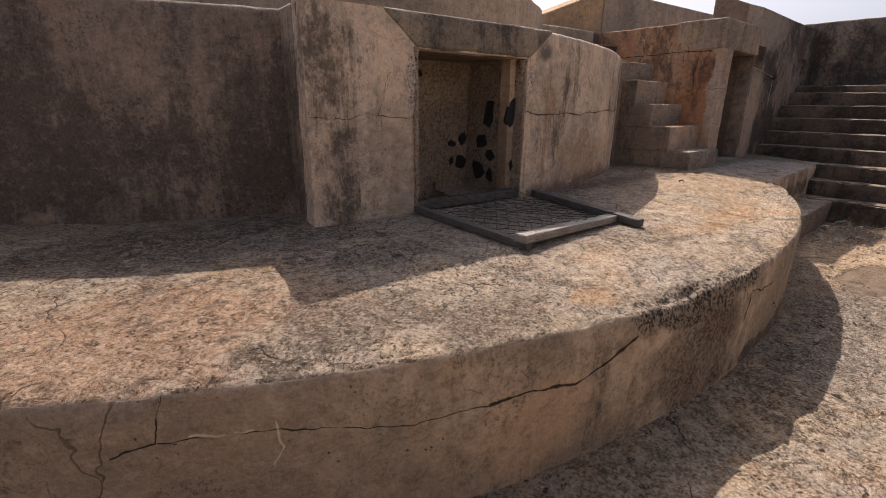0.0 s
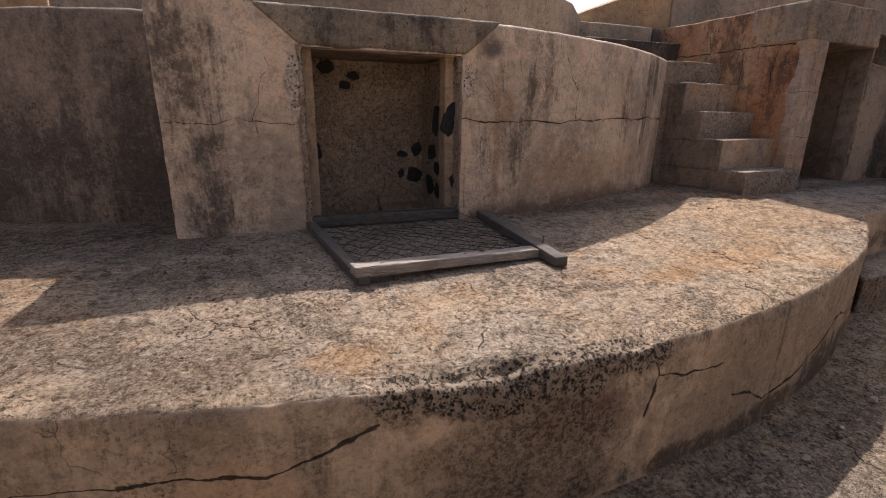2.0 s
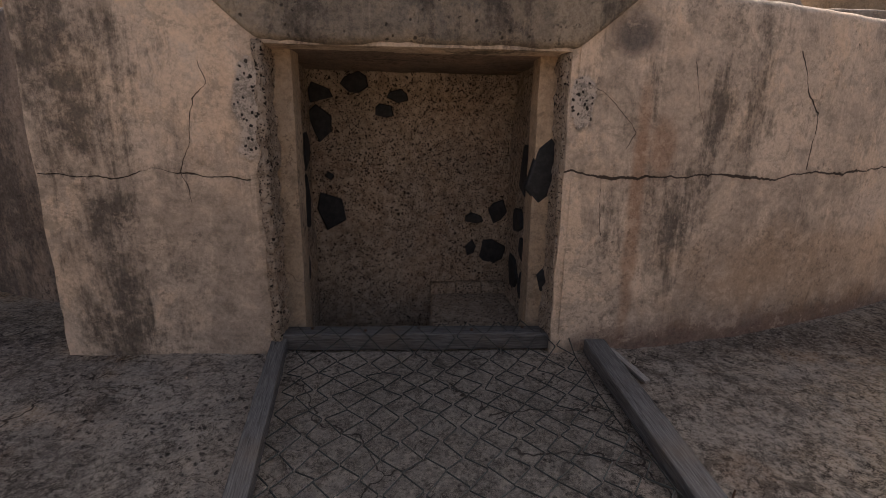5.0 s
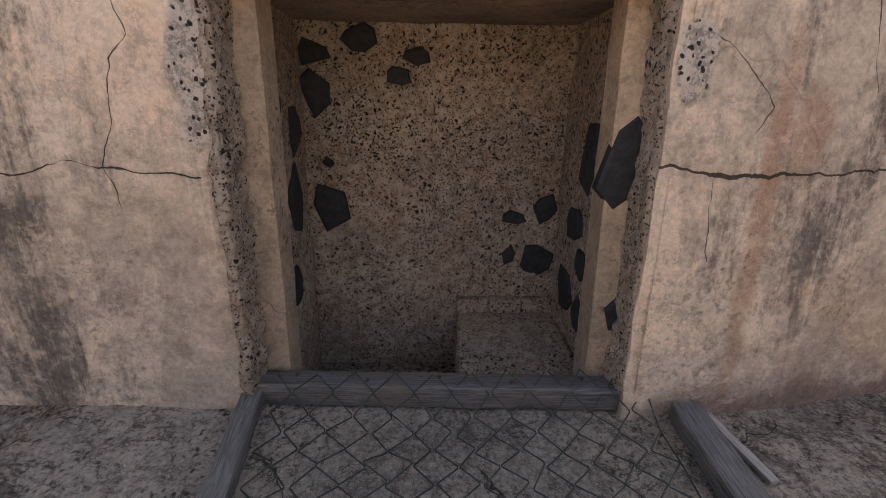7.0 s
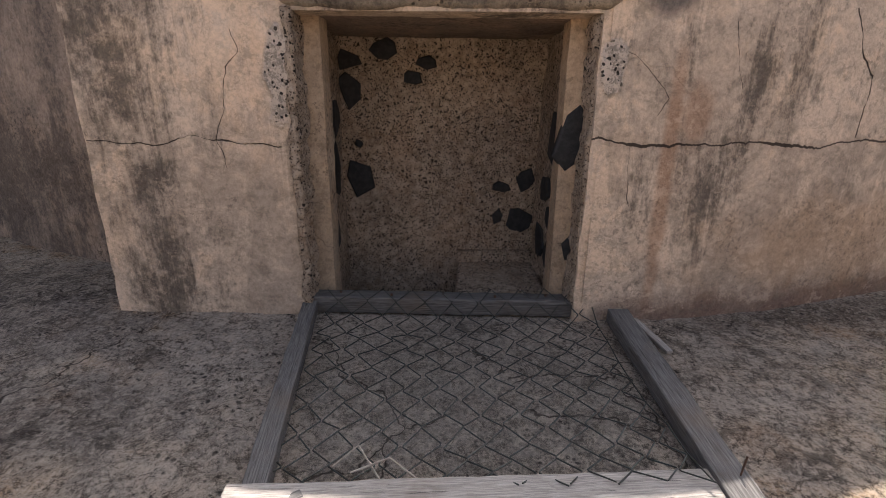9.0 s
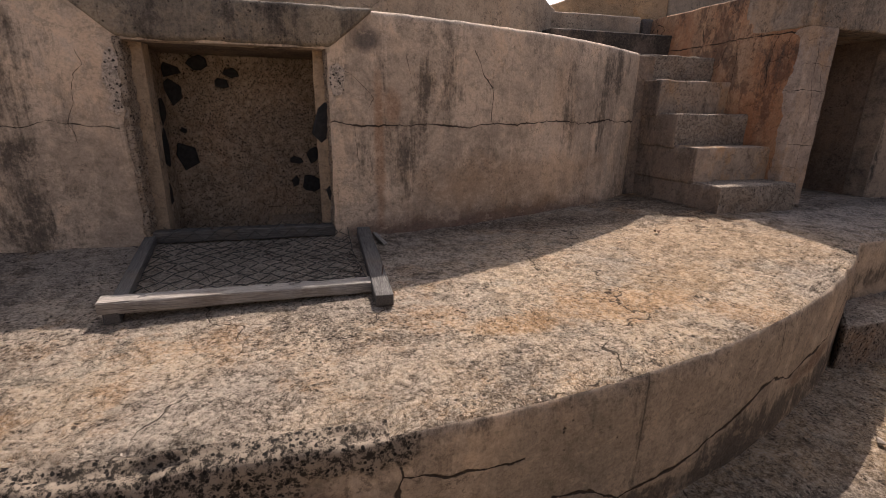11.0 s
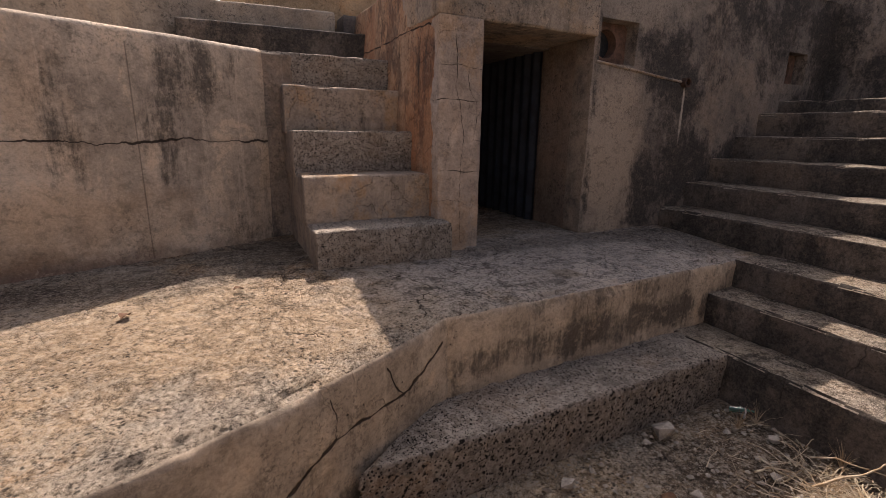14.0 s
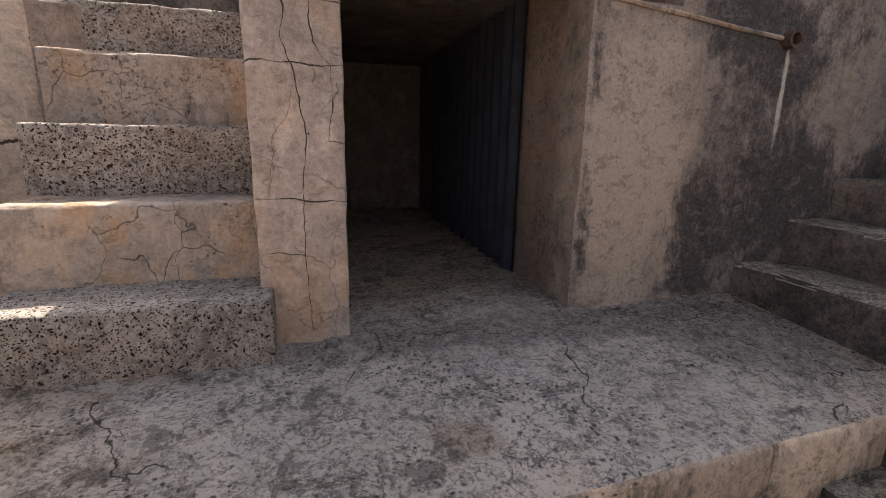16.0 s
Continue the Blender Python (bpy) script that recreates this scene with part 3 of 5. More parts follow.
M_BASALT = plain("black basalt chunk, dark hole cap", (0.016, 0.016, 0.017), 0.75, 0.0, (0.030, 0.030, 0.031), 30, 0.3)
M_HOLE = plain("clay flue", (0.17, 0.10, 0.07), 0.9, 0.0, (0.09, 0.055, 0.042), 14, 0.2)
M_STONE = plain("pale rubble", (0.40, 0.34, 0.27), 0.9, 0.0, (0.26, 0.21, 0.165), 16, 0.2)
M_RUBBLE = plain("dusty rubble", (0.40, 0.34, 0.275), 0.95, 0.0, (0.22, 0.18, 0.145), 26, 0.15)
M_STRAW = plain("dry straw", (0.50, 0.41, 0.29), 0.8, 0.0, (0.30, 0.20, 0.11), 12, 0.2)
M_LEAF = plain("dead leaf", (0.16, 0.085, 0.045), 0.8, 0.0, (0.10, 0.05, 0.03), 30, 0.2)


# ---- mesh helpers ----
def vnoise(p):
    """Smooth value noise in -1..1 for an array of points."""
    i = np.floor(p).astype(np.int64)
    f = p - i
    f = f * f * (3 - 2 * f)
    total = np.zeros(len(p))
    for dx in (0, 1):
        for dy in (0, 1):
            for dz in (0, 1):
                h = (i[:, 0] + dx) * 374761393 + (i[:, 1] + dy) * 668265263 + (i[:, 2] + dz) * 2147483647
                h = (h ^ (h >> 13)) * 1274126177 & 0xFFFFFFFF
                h = ((h ^ (h >> 16)) & 0xFFFF) / 32767.5 - 1
                w = (f[:, 0] if dx else 1 - f[:, 0]) * (f[:, 1] if dy else 1 - f[:, 1]) * (f[:, 2] if dz else 1 - f[:, 2])
                total += h * w
    return total


def fbm(p, size, octaves=4, gain=0.55):
    total, amp = np.zeros(len(p)), 1.0
    for k in range(octaves):
        total += amp * vnoise(p / size * 2 ** k + 17.3 * k)
        amp *= gain
    return total


def mesh_of(name, verts, faces, material, smooth=True):
    me = bpy.data.meshes.new(name)
    me.from_pydata([tuple(v) for v in verts], [], [tuple(int(i) for i in q) for q in faces])
    me.update()
    for m in material if isinstance(material, (list, tuple)) else [material]:
        me.materials.append(m)
    if smooth:
        me.polygons.foreach_set("use_smooth", [True] * len(me.polygons))
        me.set_sharp_from_angle(angle=radians(50))
    return me


def grid_faces(nu, nv, base=0, wrap_v=False):
    u, v = np.meshgrid(np.arange(nu - 1), np.arange(nv if wrap_v else nv - 1), indexing="ij")
    u, v = u.ravel(), v.ravel()
    w = (v + 1) % nv
    return np.stack([base + u * nv + v, base + (u + 1) * nv + v, base + (u + 1) * nv + w, base + u * nv + w], 1)


def normals_of(verts, faces):
    n = np.zeros_like(verts)
    q = np.asarray(faces)
    fn = np.cross(verts[q[:, 2]] - verts[q[:, 0]], verts[q[:, 3]] - verts[q[:, 1]])
    for k in range(4):
        np.add.at(n, q[:, k], fn)
    return n / np.maximum(np.linalg.norm(n, axis=1, keepdims=True), 1e-9)


def roughen(verts, faces, amp, size, seed=0.0):
    """Push a surface in and out: broad waves and fine grit."""
    n = normals_of(verts, faces)
    return verts + n * (amp * fbm(verts + seed, size, 4))[:, None]


def spread(length, r, res):
    """Places along an edge, close together at its rounded ends."""
    inner = max(length - 2 * r, 1e-4)
    k = max(1, int(round(inner / res)))
    a = [0, 0.3 * r, 0.65 * r]
    return np.array(a + list(r + inner * np.arange(k + 1) / k) + [length - v for v in reversed(a)])


def block(size, r=0.02, res=0.06, amp=0.004, noise_size=0.12, seed=0.0, chip=0.0):
    """Verts and faces of a worn block from the origin to size: rounded, chipped edges, uneven faces."""
    size = np.array(size, float)
    r = min(r, 0.45 * size.min())
    ax = [spread(s, r, res) for s in size]
    index, verts, faces = {}, [], []

    def vid(p):
        key = tuple(np.round(p, 6))
        if key not in index:
            index[key] = len(verts)
            verts.append(p)
        return index[key]
    for a in range(3):
        b, c = (a + 1) % 3, (a + 2) % 3
        for side in (0, 1):
            ids = np.zeros((len(ax[b]), len(ax[c])), int)
            for i, vb in enumerate(ax[b]):
                for j, vc in enumerate(ax[c]):
                    p = [0.0, 0.0, 0.0]
                    p[a], p[b], p[c] = size[a] * side, vb, vc
                    ids[i, j] = vid(p)
            q = np.stack([ids[:-1, :-1], ids[1:, :-1], ids[1:, 1:], ids[:-1, 1:]], -1).reshape(-1, 4)
            faces.append(q if side else q[:, ::-1])
    verts, faces = np.array(verts, float), np.concatenate(faces)
    core = np.clip(verts, r, size - r)
    away = verts - core
    d = np.linalg.norm(away, axis=1, keepdims=True)
    edge = (np.abs(away) > 1e-6).sum(1) > 1
    verts = core + away / np.maximum(d, 1e-9) * r
    if amp:
        verts = roughen(verts, faces, amp, noise_size, seed)
    if chip:
        n = normals_of(verts, faces)
        bite = np.clip(fbm(verts + seed + 5, 0.11, 3) - 0.15, 0, 1) * chip
        verts -= n * np.where(edge, bite, bite * 0.15)[:, None]
    return verts, faces


def place(verts, m):
    m = np.array(m)
    return verts @ m[:3, :3].T + m[:3, 3]


def part(name, verts, faces, material, parent=None, label="", smooth=True):
    ob = new(name, mesh_of(name, verts, faces, material, smooth))
    if parent is not None:
        ob.parent = parent
    return tagged(ob, label)


def empty(name, at, label, category, group="", kind=""):
    ob = new(name)
    ob.empty_display_size = 0.1
    ob.location = at
    return tagged(ob, label, category, group, kind)


def structure(name, verts, faces, material, label, category, smooth=True):
    return tagged(new(name, mesh_of(name, verts, faces, material, smooth)), label, category, kind="structure")


def join(*pieces):
    verts, faces, base = [], [], 0
    for v, f in pieces:
        verts.append(v)
        faces.append(np.asarray(f) + base)
        base += len(v)
    return np.concatenate(verts), np.concatenate(faces)


def quad_block(corners, z0, z1, **kw):
    """A worn block on a four-sided plan (counter-clockwise from its near-left corner)."""
    c = np.array(corners, float)
    lx, ly = np.linalg.norm(c[1] - c[0]), np.linalg.norm(c[3] - c[0])
    v, f = block((lx, ly, z1 - z0), **kw)
    s, t = v[:, :1] / lx, v[:, 1:2] / ly
    xy = (1 - s) * (1 - t) * c[0] + s * (1 - t) * c[1] + s * t * c[2] + (1 - s) * t * c[3]
    return np.concatenate([xy, v[:, 2:] + z0], 1), f


def panel(length, z0, z1, depth, holes=(), res=0.06, amp=0.004, seed=0.0, m=None, size=0.35):
    """A wall along +x from the origin, its face at y = 0, its back at y = depth, with openings right through it."""
    us, zs = set(np.linspace(0, length, max(2, int(length / res)))), set(np.linspace(z0, z1, max(2, int((z1 - z0) / res))))
    for a, b, c, d in holes:
        us |= {a, b}
        zs |= {c, d}

    def clean(vals, keep):
        out = []
        for v in sorted(vals):
            if v in keep or all(abs(v - k) > res * 0.35 for k in keep):
                if not out or v - out[-1] > 1e-5:
                    out.append(v)
        return np.array(out)
    us = clean(us, {0.0, float(length)} | {h[0] for h in holes} | {h[1] for h in holes})
    zs = clean(zs, {z0, z1} | {max(h[2], z0) for h in holes} | {min(h[3], z1) for h in holes})
    us, zs = us[(us >= 0) & (us <= length)], zs[(zs >= z0) & (zs <= z1)]
    nu, nz = len(us), len(zs)
    U, Z = np.meshgrid(us, zs, indexing="ij")
    front = np.stack([U.ravel(), np.zeros(nu * nz), Z.ravel()], 1)
    back = front + (0, depth, 0)
    cu, cz = (us[:-1] + us[1:]) / 2, (zs[:-1] + zs[1:]) / 2
    solid = np.ones((nu - 1, nz - 1), bool)
    for a, b, c, d in holes:
        solid[np.ix_((cu > a) & (cu < b), (cz > c) & (cz < d))] = False
    quads = grid_faces(nu, nz)
    keep = solid.ravel()
    faces = [quads[keep], quads[keep][:, ::-1] + nu * nz]
    side = []
    pad = np.pad(solid, 1)
    for i in range(nu - 1):
        for j in range(nz - 1):
            if not solid[i, j]:
                continue
            c = [i * nz + j, (i + 1) * nz + j, (i + 1) * nz + j + 1, i * nz + j + 1]
            for k, (di, dj) in enumerate(((0, -1), (1, 0), (0, 1), (-1, 0))):
                if not pad[i + 1 + di, j + 1 + dj]:
                    a, b = c[k], c[(k + 1) % 4]
                    side.append((b, a, a + nu * nz, b + nu * nz))
    verts = np.concatenate([front, back])
    faces = np.concatenate(faces + [np.array(side)])
    wave = amp * fbm(verts * (1, 3, 1) + seed, size, 4)
    used = np.zeros(len(verts), bool)
    used[faces.ravel()] = True
    verts[:, 1] += np.where(verts[:, 1] < depth / 2, wave, 0)
    verts[:, 0] += 0.7 * amp * fbm(verts * (1, 1, 1) + seed + 9, 0.12, 3)
    remap = np.cumsum(used) - 1
    verts, faces = verts[used], remap[faces]
    if m is not None:
        verts = place(verts, m)
    return verts, faces


def sweep(path, inward, profile, amp=0.004, size=0.3, seed=0.0, closed=True):
    """A wall or kerb: the profile (offset inward, height) carried along a path in plan."""
    path, inward, profile = np.array(path), np.array(inward), np.array(profile)
    nu, nv = len(path), len(profile)
    xy = path[:, None, :] + inward[:, None, :] * profile[None, :, :1]
    z = np.broadcast_to(profile[None, :, 1:], (nu, nv, 1))
    verts = np.concatenate([xy, z], 2).reshape(-1, 3)
    faces = grid_faces(nu, nv, 0, closed)
    if amp:
        verts = roughen(verts, faces, amp, size, seed)
    if closed:
        mid0, mid1 = verts[:nv].mean(0), verts[-nv:].mean(0)
        verts = np.concatenate([verts, [mid0, mid1]])
        a = np.arange(nv)
        b = (a + 1) % nv
        c0, c1 = len(verts) - 2, len(verts) - 1
        caps = [(c0, int(i), int(j), c0) for i, j in zip(a, b)]
        last = (nu - 1) * nv
        caps += [(c1, int(last + j), int(last + i), c1) for i, j in zip(a, b)]
        return verts, [tuple(q) for q in faces] + [t[:3] for t in caps]
    return verts, faces


def arc(centre, radius, x0, x1, res=0.05):
    """Points and inward ways on the near side of a circle, from x0 to x1."""
    a0, a1 = math.asin((x0 - centre[0]) / radius), math.asin((x1 - centre[0]) / radius)
    a = np.linspace(a0, a1, max(3, int(abs(a1 - a0) * radius / res)))
    way = np.stack([-np.sin(a), np.cos(a)], 1)
    return np.array(centre) - way * radius, way


def wall_profile(z0, z1, depth, r=0.045, res=0.06):
    k = max(2, int((z1 - z0 - r) / res))
    pts = [(0, z) for z in np.linspace(z0, z1 - r, k)]
    pts += [(r - r * math.cos(t), z1 - r + r * math.sin(t)) for t in (0.35, 0.7, 1.05, 1.35)]
    pts += [(d, z1) for d in (r, 0.5 * depth, depth)]
    return pts + [(depth, z0)]


# ---- floors and large structure ----
EDGE, EDGE_R = (3.36, 8.58), 7.68
RING = (3.057, 9.395)


def floor_height(y):
    return np.clip(0.73 + 0.06 * (y - 0.95), 0.70, 0.865)


def crumbs(v):
    """Relief of a spalled crust: flat flakes with sharp small hollows between them."""
    bare = np.clip(0.5 + 1.3 * fbm(v + 31, 0.8, 3), 0.15, 1.0)
    return bare * (0.0055 * np.tanh(2.4 * fbm(v + 4, 0.06, 2, 0.7)) + 0.0035 * fbm(v + 9, 0.028, 2))


def build_ground():
    near_x = np.arange(0.8, 10.6, 0.022)
    near_y = np.arange(-0.6, 2.2, 0.022)
    far = np.array([0.3, 0.8, 1.6, 3, 6, 12, 25, 60, 150, 400, 900])
    xs = np.concatenate([near_x[0] - far[::-1], near_x, near_x[-1] + far])
    ys = np.concatenate([near_y[0] - far[::-1], near_y, near_y[-1] + far])
    X, Y = np.meshgrid(xs, ys, indexing="ij")
    v = np.stack([X.ravel(), Y.ravel(), np.zeros(X.size)], 1)
    near = (np.abs(v[:, 0] - 4) < 8) & (np.abs(v[:, 1]) < 4)
    v[:, 2] = np.where(near, 0.010 * fbm(v, 0.7, 2) + crumbs(v) - 0.012, -0.02)
    structure("ground", v, grid_faces(len(xs), len(ys)), M_GROUND, "gritty tan concrete ground with ochre patches and rubble", "ground")


def build_platform():
    p, way = arc(EDGE, EDGE_R, -3.2, 7.33, 0.015)
    x = np.arange(7.345, 10.45, 0.015)
    straight = np.stack([x, 2.0 + 0.055 * (x - 7.36)], 1)
    p = np.concatenate([p, straight])
    way = np.concatenate([way, np.tile((-0.055, 0.998), (len(x), 1))])
    k = np.hanning(31) / np.hanning(31).sum()
    pad = np.concatenate([np.repeat(way[:1], 15, 0), way, np.repeat(way[-1:], 15, 0)])
    way = np.stack([np.convolve(pad[:, c], k, "valid") for c in (0, 1)], 1)
    way /= np.linalg.norm(way, axis=1, keepdims=True)
    top = 1.0
    prof = [(0.0, z) for z in np.linspace(-0.1, top - 0.06, 22)] + [(0.004, top - 0.03), (0.012, top - 0.012), (0.028, top)]
    nface = len(prof)
    prof += [(d, top) for d in np.concatenate([np.arange(0.045, 2.0, 0.016), np.arange(2.0, 3.1, 0.045)])]
    prof = np.array(prof)
    nv = len(prof)
    xy = p[:, None] + way[:, None] * prof[None, :, :1]
    z = np.broadcast_to(prof[None, :, 1], xy.shape[:2]).copy()
    lip = floor_height(xy[:, nface - 1, 1])[:, None]
    z[:, :nface] = np.where(z[:, :nface] < 0, z[:, :nface], z[:, :nface] * lip)
    z[:, nface:] = floor_height(xy[:, nface:, 1])
    v = np.concatenate([xy, z[..., None]], 2).reshape(-1, 3)
    f = grid_faces(len(p), nv)
    n = normals_of(v, f)
    row = np.tile(np.arange(nv), len(p))
    flat = row >= nface
    v += n * np.where(flat, 0.010 * fbm(v, 0.5, 2) + crumbs(v), 0.006 * fbm(v, 0.3, 4))[:, None]
    lip_row = (row >= nface - 4) & (row <= nface + 1)
    bite = np.clip(fbm(v + 8, 0.16, 3), 0, 1) * 0.022
    v -= n * np.where(lip_row, bite, 0)[:, None]
    gap = np.exp(-((v[:, 0] - 2.75) / 0.62) ** 6) * np.clip(0.8 + 0.7 * fbm(v + 2, 0.3, 3), 0.2, 1.4)
    reach = np.clip(1 - np.abs(row - (nface - 1)) / 7.0, 0, 1)
    v[:, 1] += gap * reach * 0.035 * (v[:, 1] < 1.4)
    v[:, 2] -= gap * reach * 0.035 * (v[:, 1] < 1.4)
    mid = v[f].mean(1)
    f = f[~((mid[:, 0] > 2.20) & (mid[:, 0] < 3.38) & (mid[:, 1] > 3.16))]
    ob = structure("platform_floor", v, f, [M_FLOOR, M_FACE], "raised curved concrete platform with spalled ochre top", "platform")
    mid = v[f].mean(1)
    low_row = f.min(1) % nv
    index = np.where((low_row < nface - 2) | ((low_row < nface + 3) & (mid[:, 0] > 2.08) & (mid[:, 0] < 3.36) & (mid[:, 1] < 1.3)), 1, 0)
    ob.data.polygons.foreach_set("material_index", index.astype(np.int32))


def build_parapets():
    p, way = arc(RING, 6.455, 3.40, 6.66)
    v, f = sweep(p, way, wall_profile(0.6, 2.35, 0.9), 0.006, 0.35)
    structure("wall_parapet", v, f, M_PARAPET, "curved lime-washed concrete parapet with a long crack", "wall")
    # Filler added to close the gap where light leaked past the steps.
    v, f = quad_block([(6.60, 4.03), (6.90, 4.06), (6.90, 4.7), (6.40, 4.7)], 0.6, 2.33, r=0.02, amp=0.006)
    structure("wall_parapet_filler", v, f, M_LEFT, "dark filler wall between the parapet end and the steps", "wall")
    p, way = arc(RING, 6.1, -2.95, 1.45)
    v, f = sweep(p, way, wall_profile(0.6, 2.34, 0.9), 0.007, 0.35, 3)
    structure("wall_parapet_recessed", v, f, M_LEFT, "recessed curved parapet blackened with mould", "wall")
    # Unseen slab added so that no light leaks into the niche from above.
    p, way = arc(RING, 6.0, 1.45, 6.9, 0.2)
    v, f = sweep(p, way, [(0, 2.16), (0, 2.26), (1.6, 2.26), (1.6, 2.16)], 0)
    structure("terrace_floor", v, f, M_FLOOR, "unseen concrete slab behind the parapet, added to block light", "floor", False)
    # pier with the niche opening
    m = pose(1.32, 3.06, 0, 0, 0, math.degrees(math.atan2(-0.105, 2.08)))
    v, f = panel(2.09, 0.7, 2.345, 0.14, [(0.87, 2.05, 0.6, 2.10)], 0.05, 0.008, 1, m)
    structure("wall_niche_front", v, f, M_PARAPET, "lime-washed concrete pier wall round a square niche", "wall")
    v, f = panel(1.16, 0.7, 2.2, 0.12, [(0.085, 1.085, 0.6, 2.13)], 0.05, 0.005, 2, pose(2.20, 3.13, 0, 0, 0, -2.5))
    structure("niche_frame", v, f, M_FRAME, "smooth rendered inner frame of the niche", "wall")
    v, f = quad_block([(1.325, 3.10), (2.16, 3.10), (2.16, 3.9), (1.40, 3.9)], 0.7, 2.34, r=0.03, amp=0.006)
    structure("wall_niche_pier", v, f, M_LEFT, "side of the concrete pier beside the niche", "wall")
    v, f = quad_block([(2.10, 3.18), (2.245, 3.22), (2.245, 4.0), (2.10, 4.0)], 0.42, 2.14, r=0.01, amp=0.01, noise_size=0.2, seed=4)
    structure("niche_wall_west", v, f, M_NICHE, "pitted bare concrete side of the niche", "wall")
    v, f = quad_block([(3.335, 3.22), (3.6, 3.18), (3.6, 4.0), (3.335, 4.0)], 0.42, 2.14, r=0.01, amp=0.01, noise_size=0.2, seed=5)
    structure("niche_wall_east", v, f, M_NICHE, "pitted bare concrete side of the niche", "wall")
    v, f = quad_block([(2.20, 3.72), (3.40, 3.70), (3.40, 4.1), (2.20, 4.1)], 0.42, 2.14, r=0.01, amp=0.012, noise_size=0.25, seed=6)
    structure("niche_wall_back", v, f, M_NICHE, "pitted bare concrete back of the niche", "wall")
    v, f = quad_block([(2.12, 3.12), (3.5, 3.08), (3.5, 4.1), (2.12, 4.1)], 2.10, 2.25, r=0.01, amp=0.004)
    structure("niche_ceiling", v, f, M_JAMB, "brown concrete soffit of the niche", "ceiling")
    v, f = quad_block([(2.10, 3.08), (3.5, 3.08), (3.5, 3.9), (2.10, 3.9)], 0.4, 0.60, r=0.01, amp=0.008)
    structure("niche_floor", v, f, M_BENCH, "dark dusty floor of the niche", "floor")
    # lintel with slanting ends
    v, f = block((1.8, 0.16, 0.25), 0.035, 0.05, 0.005, 0.2, chip=0.012)
    cut = (1 - v[:, 2] / 0.25)
    v[:, 0] = 0.9 + (v[:, 0] - 0.9) * (1 - 0.33 * cut)
    v = place(v, pose(1.89, 3.008, 2.105, 0, 0, -2.9))
    structure("niche_lintel", v, f, M_LINTEL, "grey cast concrete lintel over the niche", "lintel")
    # higher ring behind
    p, way = arc(RING, 5.25, 0.45, 6.5)
    v, f = sweep(p, way, wall_profile(2.0, 3.08, 0.7, 0.04, 0.15), 0.01, 0.5, 7)
    u = v[:, 0]
    drop = np.clip((u - 5.95) / 0.5, 0, 1) * 0.14 + np.clip((1.0 - u) / 0.45, 0, 1) * 0.40
    v[:, 2] -= np.where(v[:, 2] > 2.9, drop, 0)
    structure("wall_upper_ring", v, f, M_BACK, "pale upper parapet ring with sloping ends", "wall")
    v, f = quad_block([(6.0, 5.25), (7.5, 5.12), (7.5, 5.6), (6.0, 5.7)], 2.0, 2.93, r=0.03)
    structure("wall_upper_low", v, f, M_BACK, "low upper wall behind the steps", "wall")
    v, f = quad_block([(6.45, 5.62), (8.15, 5.42), (8.15, 5.9), (6.45, 6.0)], 2.85, 3.1, r=0.03, res=0.1)
    v[:, 2] += np.where(v[:, 2] > 3.0, 0.36 * (v[:, 0] - 6.5), 0)
    structure("wall_upper_ochre", v, f, M_OCHRE, "cracked ochre wall with a sloping top", "wall")
    v, f = quad_block([(8.15, 5.40), (13.2, 5.1), (13.2, 5.6), (8.15, 5.9)], 2.9, 3.72, r=0.03, res=0.15)
    structure("wall_upper_east", v, f, M_BACK, "pale rendered wall above the door block", "wall")
    v, f = quad_block([(-4.5, 6.2), (0.15, 6.0), (0.15, 6.5), (-4.5, 6.7)], 2.0, 3.2, r=0.03, res=0.12)
    structure("wall_upper_west", v, f, M_OCHRE, "cracked ochre wall on the upper level", "wall")


